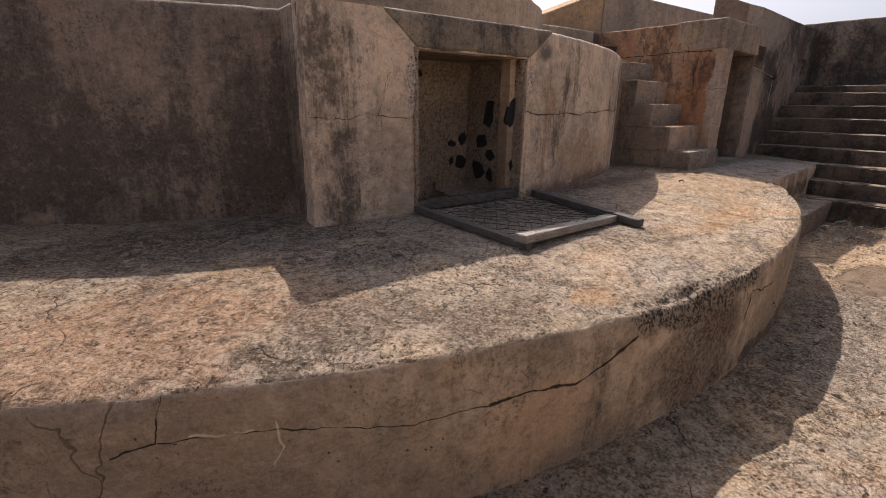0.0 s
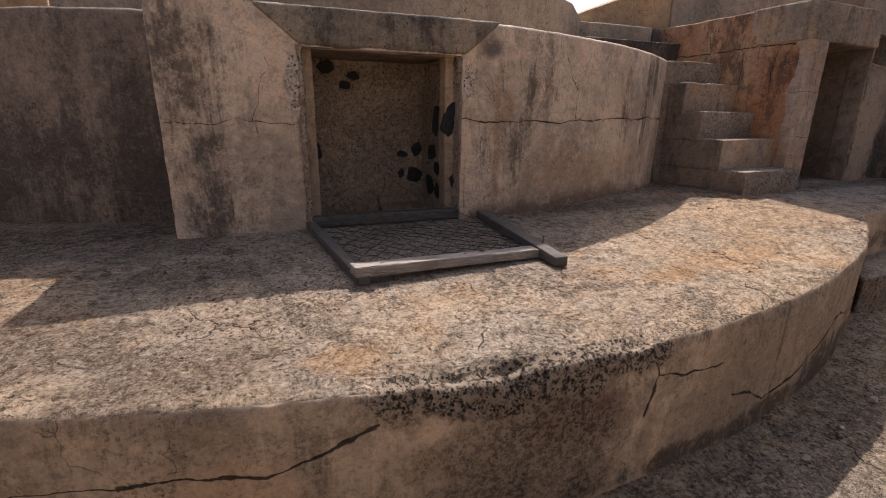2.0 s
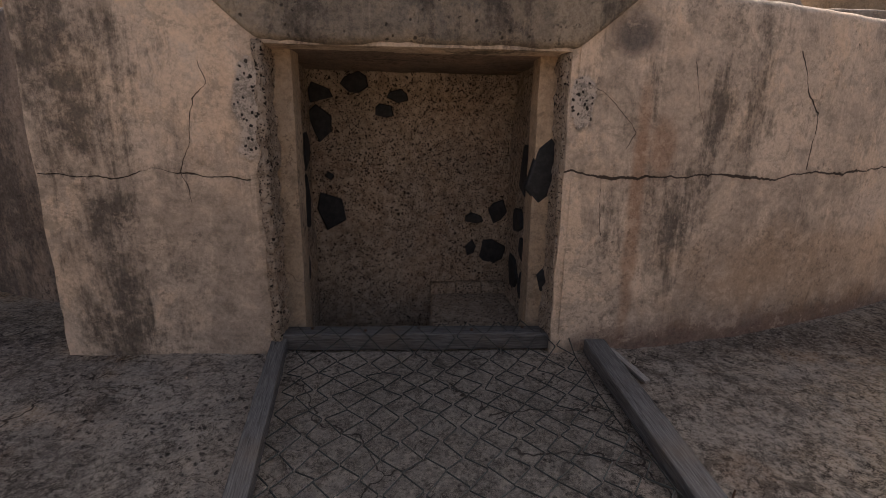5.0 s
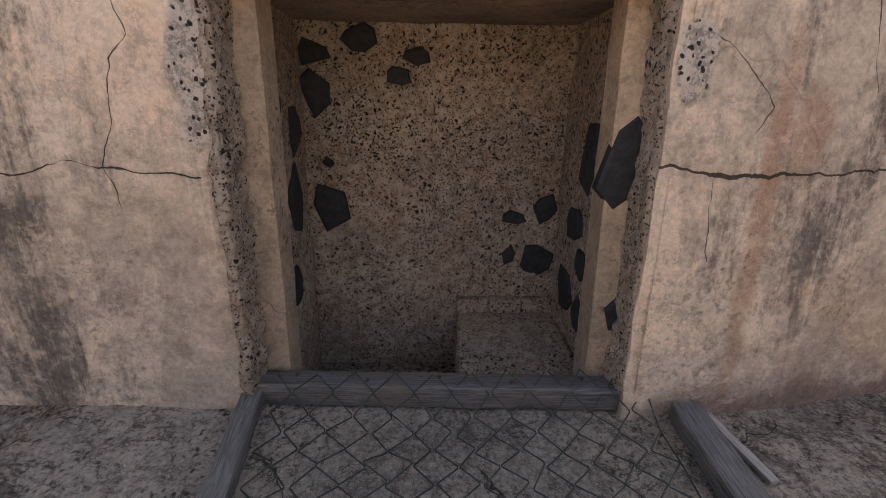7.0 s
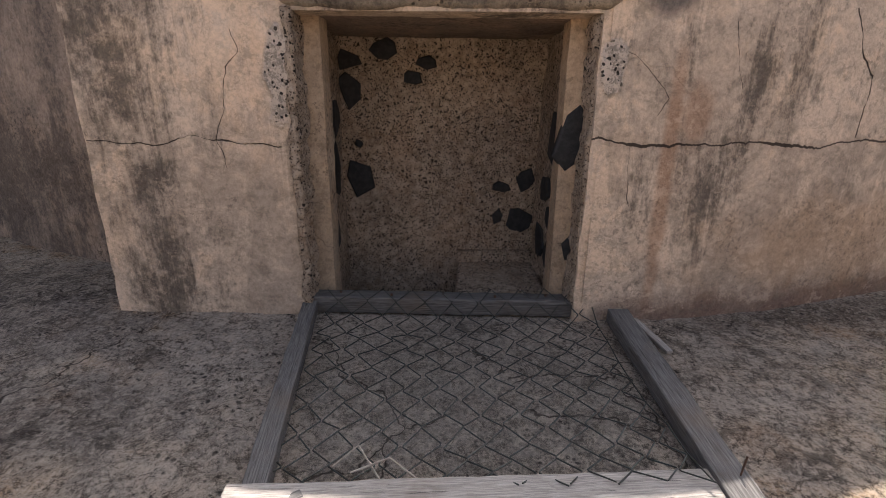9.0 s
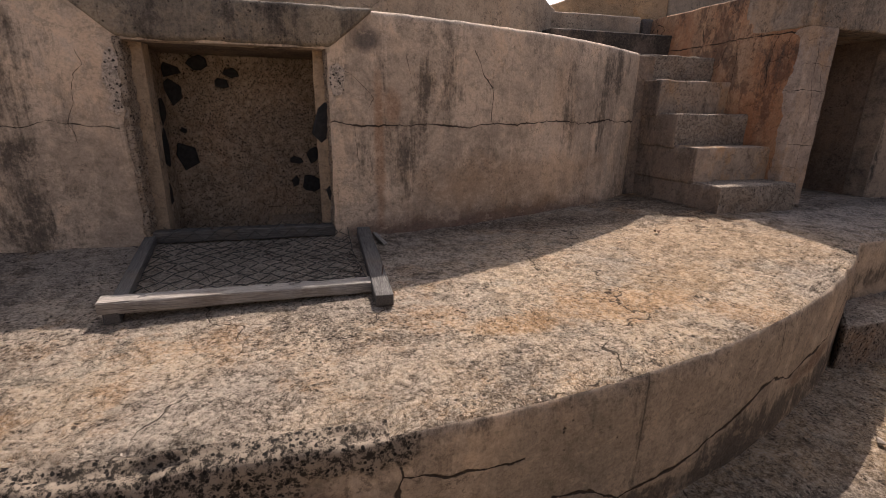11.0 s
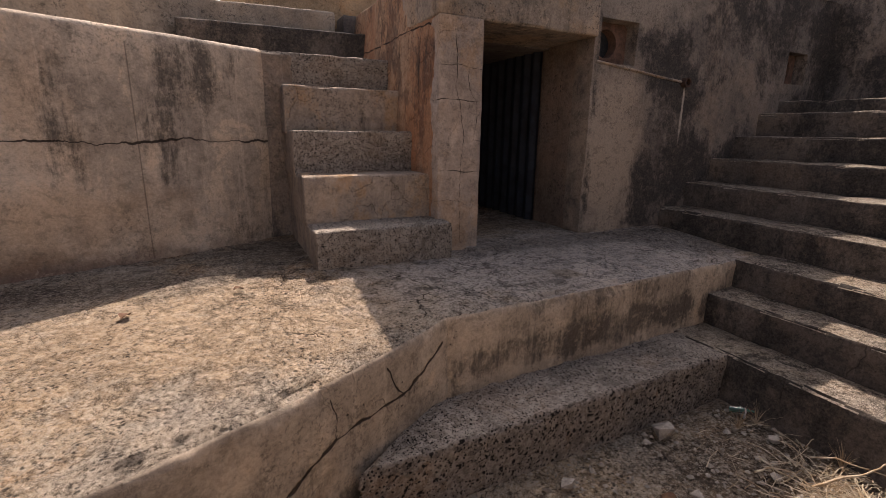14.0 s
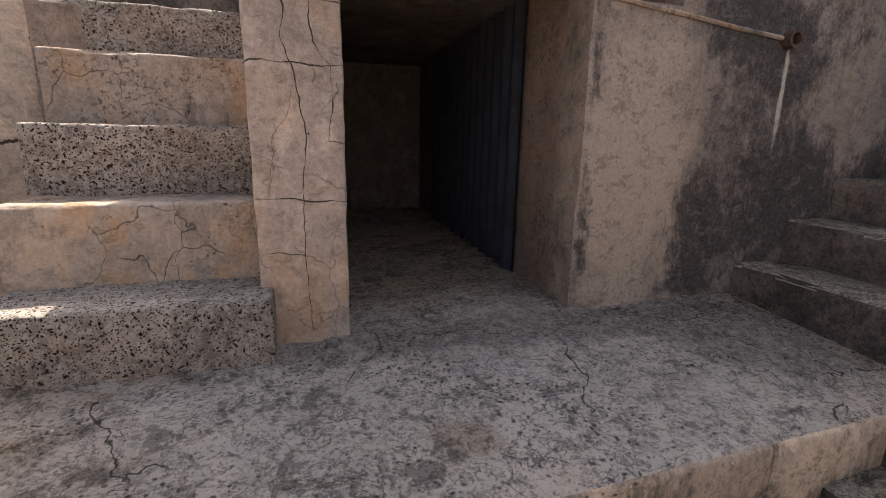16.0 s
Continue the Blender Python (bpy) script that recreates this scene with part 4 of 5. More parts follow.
def build_door_block():
    v, f = quad_block([(7.755, 3.16), (8.085, 3.16), (8.085, 5.3), (7.40, 5.3)], 0.7, 2.93, r=0.02, amp=0.006)
    lean = np.clip((v[:, 1] - 3.16) / 2.14, 0, 1) * np.clip((v[:, 2] - 0.8) / 2.1, 0, 1)
    v[:, 0] += 0.34 * lean * (v[:, 0] < 7.9)
    structure("wall_block_side", v, f, M_ORANGE, "rust-stained cracked side wall of the door block", "wall")
    v, f = quad_block([(7.745, 3.075), (8.10, 3.075), (8.105, 3.45), (7.76, 3.45)], 0.75, 2.535, r=0.012, amp=0.005, chip=0.02)
    structure("door_pilaster", v, f, M_PILASTER, "crazed pinkish rendered pilaster beside the doorway", "pilaster")
    v, f = quad_block([(7.74, 3.09), (9.205, 3.12), (9.205, 3.8), (7.74, 3.8)], 2.53, 2.945, r=0.02, amp=0.006, chip=0.015)
    structure("door_lintel", v, f, M_LINTEL_PALE, "stained concrete lintel over the dark doorway", "lintel")
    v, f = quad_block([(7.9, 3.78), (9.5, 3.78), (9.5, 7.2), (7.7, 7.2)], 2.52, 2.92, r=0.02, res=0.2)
    structure("passage_ceiling", v, f, M_PASSAGE, "dark concrete passage ceiling", "ceiling")
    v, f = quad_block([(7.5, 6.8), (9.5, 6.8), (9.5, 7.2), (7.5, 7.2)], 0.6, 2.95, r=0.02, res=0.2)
    structure("passage_wall_back", v, f, M_PASSAGE, "dark back wall of the passage", "wall")
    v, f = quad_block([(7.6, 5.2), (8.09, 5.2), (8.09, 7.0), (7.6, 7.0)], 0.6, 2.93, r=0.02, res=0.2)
    structure("passage_wall_west", v, f, M_PASSAGE, "dark side wall of the passage", "wall")
    v, f = quad_block([(8.0, 3.0), (9.3, 3.0), (9.3, 7.0), (8.0, 7.0)], 0.6, 0.868, r=0.01, res=0.06, amp=0.006)
    structure("passage_floor", v, f, M_FLOOR, "dusty concrete floor of the dark passage", "floor")
    # tall wall with two flue openings
    m = pose(9.21, 3.165, 0, 0, 0, 2.0)
    v, f = panel(4.0, 0.2, 3.42, 0.22, [(0.06, 0.49, 2.345, 2.695), (2.86, 3.24, 2.335, 2.67)], 0.06, 0.008, 5, m)
    v[:, 2] = np.where(v[:, 2] > 3.2, 3.25 + 0.08 * (v[:, 1] > 3.27 + 0.035 * (v[:, 0] - 9.21)), v[:, 2])
    structure("wall_tall", v, f, M_TALL, "tall soot-darkened concrete wall with square flue openings", "wall")
    v, f = quad_block([(9.22, 3.38), (13.2, 3.52), (13.2, 4.09), (9.22, 3.95)], 0.2, 3.42, r=0.02, res=0.15)
    v[:, 2] = np.where(v[:, 2] > 3.2, 3.33 + 0.24 * np.clip((v[:, 1] - 3.38 - 0.035 * (v[:, 0] - 9.21)) / 0.57, 0, 1), v[:, 2])
    structure("wall_tall_core", v, f, M_JAMB, "thick body of the tall concrete wall", "wall")
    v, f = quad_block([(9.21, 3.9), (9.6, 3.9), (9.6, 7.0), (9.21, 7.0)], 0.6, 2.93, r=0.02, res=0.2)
    structure("passage_wall_east", v, f, M_PASSAGE, "dark side wall of the passage", "wall")
    v, f = quad_block([(12.95, -3.0), (13.5, -3.0), (13.5, 3.9), (12.95, 3.9)], 0.0, 3.43, r=0.03, res=0.1, amp=0.008)
    structure("wall_far", v, f, M_TALL, "tall dark wall closing the top of the stairs", "wall")


def build_bounce_walls():
    # Unseen walls added to cut the low sky and bounce warm sunlight back.
    v, f = quad_block([(-6.5, -5.6), (13.4, -5.6), (13.4, -5.0), (-6.5, -5.0)], -0.1, 3.4, r=0.03, res=0.3, amp=0.01)
    structure("bounce_wall_south", v, f, M_LINTEL, "unseen added concrete wall that bounces fill light", "wall")
    v, f = quad_block([(-7.0, -5.6), (-6.4, -5.6), (-6.4, 6.5), (-7.0, 6.5)], -0.1, 3.4, r=0.03, res=0.3, amp=0.01)
    structure("bounce_wall_west", v, f, M_LINTEL, "unseen added concrete wall that bounces fill light", "wall")


build_ground()
build_bounce_walls()
build_platform()
build_parapets()
build_door_block()


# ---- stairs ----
def dust_and_skylight_tops(ob, z_min):
    """Give a step's trodden top a worn surface, paler with skylight painted in."""
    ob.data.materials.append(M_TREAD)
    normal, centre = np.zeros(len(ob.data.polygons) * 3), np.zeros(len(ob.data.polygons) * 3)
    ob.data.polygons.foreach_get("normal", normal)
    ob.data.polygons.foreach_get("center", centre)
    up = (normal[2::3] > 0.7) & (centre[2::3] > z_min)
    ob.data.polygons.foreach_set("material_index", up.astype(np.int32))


def build_side_stairs():
    stairs = empty("side_staircase", (7.27, 2.9, 0.8), "steep flight of pitted concrete steps beside the doorway", "stairs", kind="structure")
    rows = [(2.905, 1.108, M_STEP), (3.225, 1.437, M_RISER), (3.52, 1.745, M_STEP), (3.80, 2.08, M_RISER), (4.06, 2.35, M_STEP)]
    low = 0.7
    for i, (y, z, mat) in enumerate(rows):
        x0, x1 = 6.81 - 0.012 * i, 7.80 - 0.012 * i
        if i == 4:
            x0 = 6.62
        c = [(x0, y), (x1, y + 0.015), (x1 - 0.03, 5.0), (x0, 5.0)]
        v, f = quad_block(c, low - 0.03, z, r=0.018, res=0.05, amp=0.006, seed=i * 3.1, chip=0.02)
        v -= np.array(stairs.location)
        ob = part("step", v, f, mat, stairs)
        # Left faces turn to M_LEFT: mould, with side shade put into the colour.
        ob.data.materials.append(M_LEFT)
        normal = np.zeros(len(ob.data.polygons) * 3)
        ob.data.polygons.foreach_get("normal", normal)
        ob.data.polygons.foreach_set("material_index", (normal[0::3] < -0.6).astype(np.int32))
        low = z
    v, f = quad_block([(6.05, 4.86), (7.80, 4.79), (7.80, 5.3), (6.05, 5.4)], 2.2, 2.68, r=0.02, res=0.08, chip=0.01)
    part("step", v - np.array(stairs.location), f, M_STAIR, stairs)


def build_wide_stairs():
    stairs = empty("wide_staircase", (10.8, 0.5, 0.0), "wide flight of sooty worn concrete steps", "stairs", kind="structure")
    xs = [9.28, 9.62, 9.93, 10.29, 10.63, 10.98, 11.35, 11.70, 12.05]
    zs = [0.33, 0.58, 0.81, 1.05, 1.29, 1.53, 1.76, 2.00, 2.14]
    low = -0.05
    for i, (x, z) in enumerate(zip(xs, zs)):
        far = 3.32 if i > 2 else 2.17
        end = 13.1 if i == 8 else x + 0.5
        c = [(x + 0.03, -2.6), (end, -2.6), (end, far), (x, far)]
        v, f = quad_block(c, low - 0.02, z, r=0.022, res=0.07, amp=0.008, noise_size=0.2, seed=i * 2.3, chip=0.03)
        dust_and_skylight_tops(part("step", v - np.array(stairs.location), f, M_STAIR, stairs), z - 0.1)
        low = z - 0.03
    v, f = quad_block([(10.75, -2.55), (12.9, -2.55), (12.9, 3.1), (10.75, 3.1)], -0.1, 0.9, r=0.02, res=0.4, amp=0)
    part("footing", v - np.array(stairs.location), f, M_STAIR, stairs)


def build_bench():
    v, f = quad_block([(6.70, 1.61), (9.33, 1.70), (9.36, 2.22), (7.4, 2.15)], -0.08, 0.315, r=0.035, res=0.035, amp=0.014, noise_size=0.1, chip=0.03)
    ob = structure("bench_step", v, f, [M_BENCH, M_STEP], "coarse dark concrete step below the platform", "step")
    # The bench top takes the paler M_STEP, which puts skylight into its colour.
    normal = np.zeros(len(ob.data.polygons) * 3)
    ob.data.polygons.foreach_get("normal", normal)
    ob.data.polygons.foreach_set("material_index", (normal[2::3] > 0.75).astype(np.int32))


build_side_stairs()
build_wide_stairs()
build_bench()


# ---- things ----
def tube(points, radius, sides=6, taper=1.0):
    """A round bar along points."""
    p = np.array(points, float)
    n = len(p)
    t = np.gradient(p, axis=0)
    t /= np.maximum(np.linalg.norm(t, axis=1, keepdims=True), 1e-9)
    up = np.where(np.abs(t[:, 2:]) > 0.9, np.array([[1.0, 0, 0]]), np.array([[0, 0, 1.0]]))
    a = np.cross(t, up)
    a /= np.linalg.norm(a, axis=1, keepdims=True)
    b = np.cross(t, a)
    ang = np.arange(sides) * 2 * math.pi / sides
    r = radius * np.linspace(1, taper, n)[:, None, None]
    v = p[:, None] + r * (np.cos(ang)[None, :, None] * a[:, None] + np.sin(ang)[None, :, None] * b[:, None])
    f = [tuple(q) for q in grid_faces(n, sides, 0, True)]
    f.append(tuple(range(sides)))
    f.append(tuple(range((n - 1) * sides, n * sides))[::-1])
    return v.reshape(-1, 3), f


def timber(name, a, b, width, thick, z0, z1, material, parent, seed, label=""):
    """A weathered rail from a to b in plan, its underside at z0 and z1 at its two ends."""
    a, b = Vector((*a, z0)), Vector((*b, z1))
    length = (b - a).length
    v, f = block((length, width, thick), 0.006, 0.035, 0.0022, 0.07, seed, chip=0.008)
    v[:, 1] -= width / 2
    ob = part(name, v, f, material, parent, label)
    turn = (b - a).to_track_quat("X", "Z").to_matrix().to_4x4()
    ob.matrix_local = Matrix.Translation(a - Vector(parent.location)) @ turn
    return ob


def build_gate():
    gate = empty("wire_gate", (2.88, 2.45, 0.80), "fallen weathered timber gate with sagging chain-link wire, lying before the niche", "gate")
    timber("side_rail", (2.295, 1.90), (2.185, 3.06), 0.066, 0.055, 0.79, 0.862, M_TIMBER_DARK, gate, 1)
    # Dark timber paints this rail as lying in shadow.
    timber("side_rail", (3.50, 1.785), (3.56, 2.94), 0.092, 0.065, 0.785, 0.855, M_TIMBER_DARK, gate, 2)
    timber("end_rail", (2.205, 3.075), (3.372, 3.02), 0.09, 0.078, 0.858, 0.856, M_TIMBER_DARK, gate, 3)
    board = timber("end_rail", (2.24, 1.94), (3.475, 2.025), 0.10, 0.058, 0.842, 0.79, M_TIMBER, gate, 4, "pale grey end board with knots")
    for x, y in ((0.14, -0.01), (1.06, 0.01)):
        v, f = block((0.055, 0.026, 0.006), 0.003, 0.02, 0.001, 0.02)
        ob = part("knot", v, f, M_TIMBER_DARK, board)
        ob.matrix_local = pose(x, y - 0.012, 0.0515, 0, 0, 28)
    v, f = tube([(0, 0, 0), (0.003, 0.0, 0.035), (0.010, 0.004, 0.065)], 0.0025)
    ob = part("nail", v, f, M_IRON, gate, "bent rusty nail")
    ob.location = Vector((3.53, 2.03, 0.855)) - gate.location
    for i in range(5):
        v, f = tube([(0, 0, 0), (0, 0, 0.008)], 0.006, 8)
        ob = part("nail", v, f, M_IRON, gate)
        ob.location = Vector((2.32 + i * 0.235, 3.068 - i * 0.011 + 0.012 * (-1) ** i, 0.9355)) - gate.location
    # chain-link, wire by wire
    rng = random.Random(4)
    pitch = 0.062
    for k in range(20):
        pts, xc = [], 2.30 + k * pitch
        rows = 18
        for j in range(rows):
            y = 3.05 - j * pitch
            side = 1 if (j + k) % 2 else -1
            x = xc + side * pitch / 2 + rng.uniform(-0.008, 0.008)
            lift = 0.082 * max(0, (y - 2.86) / 0.18) ** 1.5 + 0.035 * max(0, (2.14 - y) / 0.12)
            z = float(floor_height(y)) + 0.022 + lift + rng.uniform(0, 0.014) + 0.012 * math.sin(3 * x + 5 * y)
            if x < 3.50:
                pts.append((x, y + rng.uniform(-0.007, 0.007), z + (0.004 if j % 2 else -0.001)))
        pts = np.array(pts) - np.array(gate.location)
        fine = []
        for a, b in zip(pts[:-1], pts[1:]):
            fine += [a + (b - a) * s for s in (0.06, 0.35, 0.65, 0.94)]
        v, f = tube(fine, 0.0024, 5)
        part("wire", v, f, M_WIRE, gate)
    for a, b, c in (((2.52, 2.06), (2.62, 2.10), (2.70, 2.05)), ((2.47, 2.08), (2.53, 2.15), (2.60, 2.05))):
        v, f = tube([(x - 2.88, y - 2.45, 0.06 + 0.03 * i - 0.02 * i * i) for i, (x, y) in enumerate((a, b, c))], 0.003, 5)
        part("loose_wire", v, f, M_STONE, gate, "bright loose wire end")
    v, f = block((0.27, 0.03, 0.018), 0.004, 0.03, 0.002, 0.05)
    stick = tagged(new("wood_strip", mesh_of("wood_strip", v, f, M_TIMBER)), "thin split timber strip lying beside the gate rail", "timber strip")
    stick.matrix_world = pose(3.69, 2.68, 0.838, 0, -3, 97)


def chunk(width, height, depth, seed):
    """An angular stone with its broad side to -y."""
    rng = random.Random(seed)
    n = rng.choice((5, 6, 6, 7))
    turn = rng.uniform(0, 6.283)
    rim = []
    for i in range(n):
        a, r = turn + (i + rng.uniform(-0.3, 0.3)) * 2 * math.pi / n, rng.uniform(0.8, 1.3)
        rim.append((math.cos(a) * width / 2 * r, math.sin(a) * height / 2 * r))
    v = [(x, depth, z) for x, z in rim] + [(x * 0.98, 0, z * 0.98) for x, z in rim]
    v += [(x * 0.86, -0.006, z * 0.86) for x, z in rim] + [(rng.uniform(-0.1, 0.1) * width, -0.009, rng.uniform(-0.1, 0.1) * height)]
    f = [(r * n + i, (r + 1) * n + i, (r + 1) * n + (i + 1) % n, r * n + (i + 1) % n) for r in (0, 1) for i in range(n)]
    f += [(2 * n + i, 3 * n, 2 * n + (i + 1) % n) for i in range(n)]
    return np.array(v), f


def build_niche_stones():
    back = bpy.data.objects["niche_wall_back"]
    west, east = bpy.data.objects["niche_wall_west"], bpy.data.objects["niche_wall_east"]
    front = bpy.data.objects["niche_frame"]
    spots = [(back, 0, 2.49, 3.715, 2.04, 0.13, 0.10), (back, 0, 2.30, 3.72, 1.84, 0.11, 0.17), (back, 0, 2.30, 3.72, 1.985, 0.12, 0.10), (back, 0, 2.71, 3.715, 1.98, 0.09, 0.06),
             (back, 0, 2.63, 3.715, 1.90, 0.11, 0.07), (back, 0, 2.335, 3.72, 1.56, 0.04, 0.04), (back, 0, 2.335, 3.72, 1.36, 0.17, 0.19), (back, 0, 3.14, 3.705, 1.32, 0.13, 0.055),
             (back, 0, 3.27, 3.705, 1.36, 0.11, 0.12), (back, 0, 3.24, 3.705, 1.12, 0.14, 0.14), (back, 0, 3.12, 3.705, 1.15, 0.07, 0.08),
             (west, 90, 2.245, 3.34, 1.79, 0.07, 0.07), (west, 90, 2.245, 3.55, 1.70, 0.13, 0.17), (west, 90, 2.245, 3.31, 1.54, 0.06, 0.22), (west, 90, 2.245, 3.50, 1.45, 0.17, 0.24), (west, 90, 2.245, 3.43, 1.12, 0.10, 0.18),
             (east, -90, 3.335, 3.38, 1.61, 0.13, 0.26), (east, -90, 3.335, 3.48, 1.36, 0.14, 0.13), (east, -90, 3.335, 3.52, 1.06, 0.16, 0.20), (east, -90, 3.335, 3.36, 1.23, 0.11, 0.12), (east, -90, 3.335, 3.35, 1.02, 0.08, 0.13),
             (front, 0, 3.345, 3.085, 1.66, 0.14, 0.23), (front, 0, 3.37, 3.08, 1.15, 0.07, 0.11), (front, 0, 3.37, 3.08, 1.90, 0.05, 0.08)]
    for i, (wall, turn, x, y, z, w, h) in enumerate(spots):
        v, f = chunk(1.12 * w, 1.12 * h, 0.03, i)
        ob = part("stone", v, f, M_BASALT, wall, smooth=False)
        ob.matrix_world = pose(x, y, z, 0, (i * 37) % 30 - 15, turn) @ pose(0, -0.006, 0)
    # rough reveal of broken concrete on both sides
    for name, corners in (("niche_reveal_west", [(2.165, 3.0), (2.205, 3.0), (2.215, 3.16), (2.165, 3.16)]), ("niche_reveal_east", [(3.36, 2.965), (3.41, 2.965), (3.41, 3.12), (3.352, 3.12)])):
        v, f = quad_block(corners, 0.85, 2.11, r=0.012, res=0.02, amp=0.012, noise_size=0.05, chip=0.02)
        structure(name, v, f, M_NICHE, "broken pitted concrete edge of the niche", "wall")
    v, f = quad_block([(2.86, 3.17), (3.34, 3.15), (3.34, 3.74), (2.90, 3.74)], 0.50, 0.885, r=0.02, res=0.03, amp=0.010, noise_size=0.07)
    v[:, 2] -= np.where(v[:, 2] > 0.8, (3.72 - v[:, 1]) * 0.06, 0)
    structure("niche_ledge", v, f, M_NICHE, "gritty raised ledge inside the niche", "ledge")
    ledge = bpy.data.objects["niche_ledge"]
    for i in range(3):
        v, f = block((0.145, 0.05, 0.075), 0.008, 0.03, 0.004, 0.05, i)
        ob = part("brick", v, f, M_NICHE, ledge)
        ob.location = (2.89 + i * 0.152, 3.665, 0.878)


def build_flues():
    for k, (x, z, w, h) in enumerate(((9.485, 2.52, 0.43, 0.35), (12.26, 2.50, 0.38, 0.335))):
        flue = empty("flue_opening", (x, 3.3 + 0.035 * (x - 9.21), z), "square wall recess with a round clay flue mouth", "vent", "flue mouths in the tall wall")
        ang = np.linspace(0, 2 * math.pi, 33)[:-1]
        r, depth = 0.145, 0.06
        outer = []
        for a in ang:
            c, s_ = math.cos(a), math.sin(a)
            m = min(w / 2 / max(abs(c), 1e-6), h / 2 / max(abs(s_), 1e-6))
            outer.append((c * m, s_ * m))
        ox = -0.04
        v = [(px, 0, pz) for px, pz in outer] + [(ox + r * math.cos(a), -0.0, r * math.sin(a)) for a in ang] + [(ox + r * 0.96 * math.cos(a), -0.02, r * 0.96 * math.sin(a)) for a in ang]
        v += [(ox + r * 0.82 * math.cos(a), -0.02, r * 0.82 * math.sin(a)) for a in ang] + [(ox + r * 0.80 * math.cos(a), 0.075, r * 0.80 * math.sin(a)) for a in ang]
        v = np.array(v)
        n = 32
        f = [(q * n + i, q * n + (i + 1) % n, (q + 1) * n + (i + 1) % n, (q + 1) * n + i) for q in range(4) for i in range(n)]
        part("flue_mouth", v, f, M_HOLE, flue)
        # Black disc painted in for the unlit depth of the flue.
        v = [(ox + r * 0.81 * math.cos(a), 0.072, r * 0.81 * math.sin(a)) for a in ang]
        part("flue_dark_cap", np.array(v), [tuple(range(n))], M_BASALT, flue)
    pipe = empty("pipe_stub", (10.39, 3.206, 2.245), "rusty pipe stub with a thin conduit set in the wall", "pipe")
    ang = np.linspace(0, 2 * math.pi, 25)[:-1]
    n = 24
    v = [(r * math.cos(a), y, r * math.sin(a)) for r, y in ((0.045, 0.02), (0.045, -0.05), (0.03, -0.05), (0.03, 0.02)) for a in ang]
    f = [(q * n + i, q * n + (i + 1) % n, (q + 1) * n + (i + 1) % n, (q + 1) * n + i) for q in range(3) for i in range(n)]
    part("collar", np.array(v), f, M_IRON, pipe)
    # Black disc in place of the pipe's shaded inside.
    v = [(0.031 * math.cos(a), -0.012, 0.031 * math.sin(a)) for a in ang]
    part("bore_dark_cap", np.array(v), [tuple(range(n))], M_BASALT, pipe)
    v, f = tube([(-1.14, -0.042, 0.105), (-0.69, -0.026, 0.065), (-0.35, -0.014, 0.03), (-0.03, -0.004, 0.005)], 0.012, 6)
    part("conduit", v, f, M_LINTEL_PALE, pipe)


def build_sheet():
    ys = np.arange(3.84, 6.02, 0.012)
    x = 9.185 + 0.02 * np.sin((ys - 3.84) / 0.16 * 2 * math.pi)
    v = np.concatenate([np.stack([x + dx, ys, np.full(len(ys), z)], 1) for dx, z in ((0, 0.862), (0, 2.52), (0.004, 2.52), (0.004, 0.862))])
    n = len(ys)
    f = [(q * n + i, q * n + i + 1, ((q + 1) % 4) * n + i + 1, ((q + 1) % 4) * n + i) for q in range(4) for i in range(n - 1)]
    ob = new("corrugated_sheet", mesh_of("corrugated_sheet", v, f, M_SHEET))
    tagged(ob, "dark corrugated metal sheet lining the passage wall", "metal sheet")


def rock(size, seed, flat=0.6):
    """A broken stone that sits on its base."""
    rng = random.Random(seed)
    bm = bmesh.new()
    for _ in range(11):
        q = Vector((rng.gauss(0, 1), rng.gauss(0, 1), rng.gauss(0, 1))).normalized() * rng.uniform(0.8, 1.1)
        bm.verts.new(q)
    hull = bmesh.ops.convex_hull(bm, input=bm.verts)
    bmesh.ops.delete(bm, geom=list({g for g in hull["geom_interior"] + hull["geom_unused"] if isinstance(g, bmesh.types.BMVert)}), context="VERTS")
    bm.verts.index_update()
    v = np.array([q.co[:] for q in bm.verts])
    f = [tuple(q.index for q in face.verts) for face in bm.faces]
    bm.free()
    v *= np.array([1, 0.75, flat]) * size / 2
    v[:, 2] -= v[:, 2].min() + 0.1 * size
    return v, f


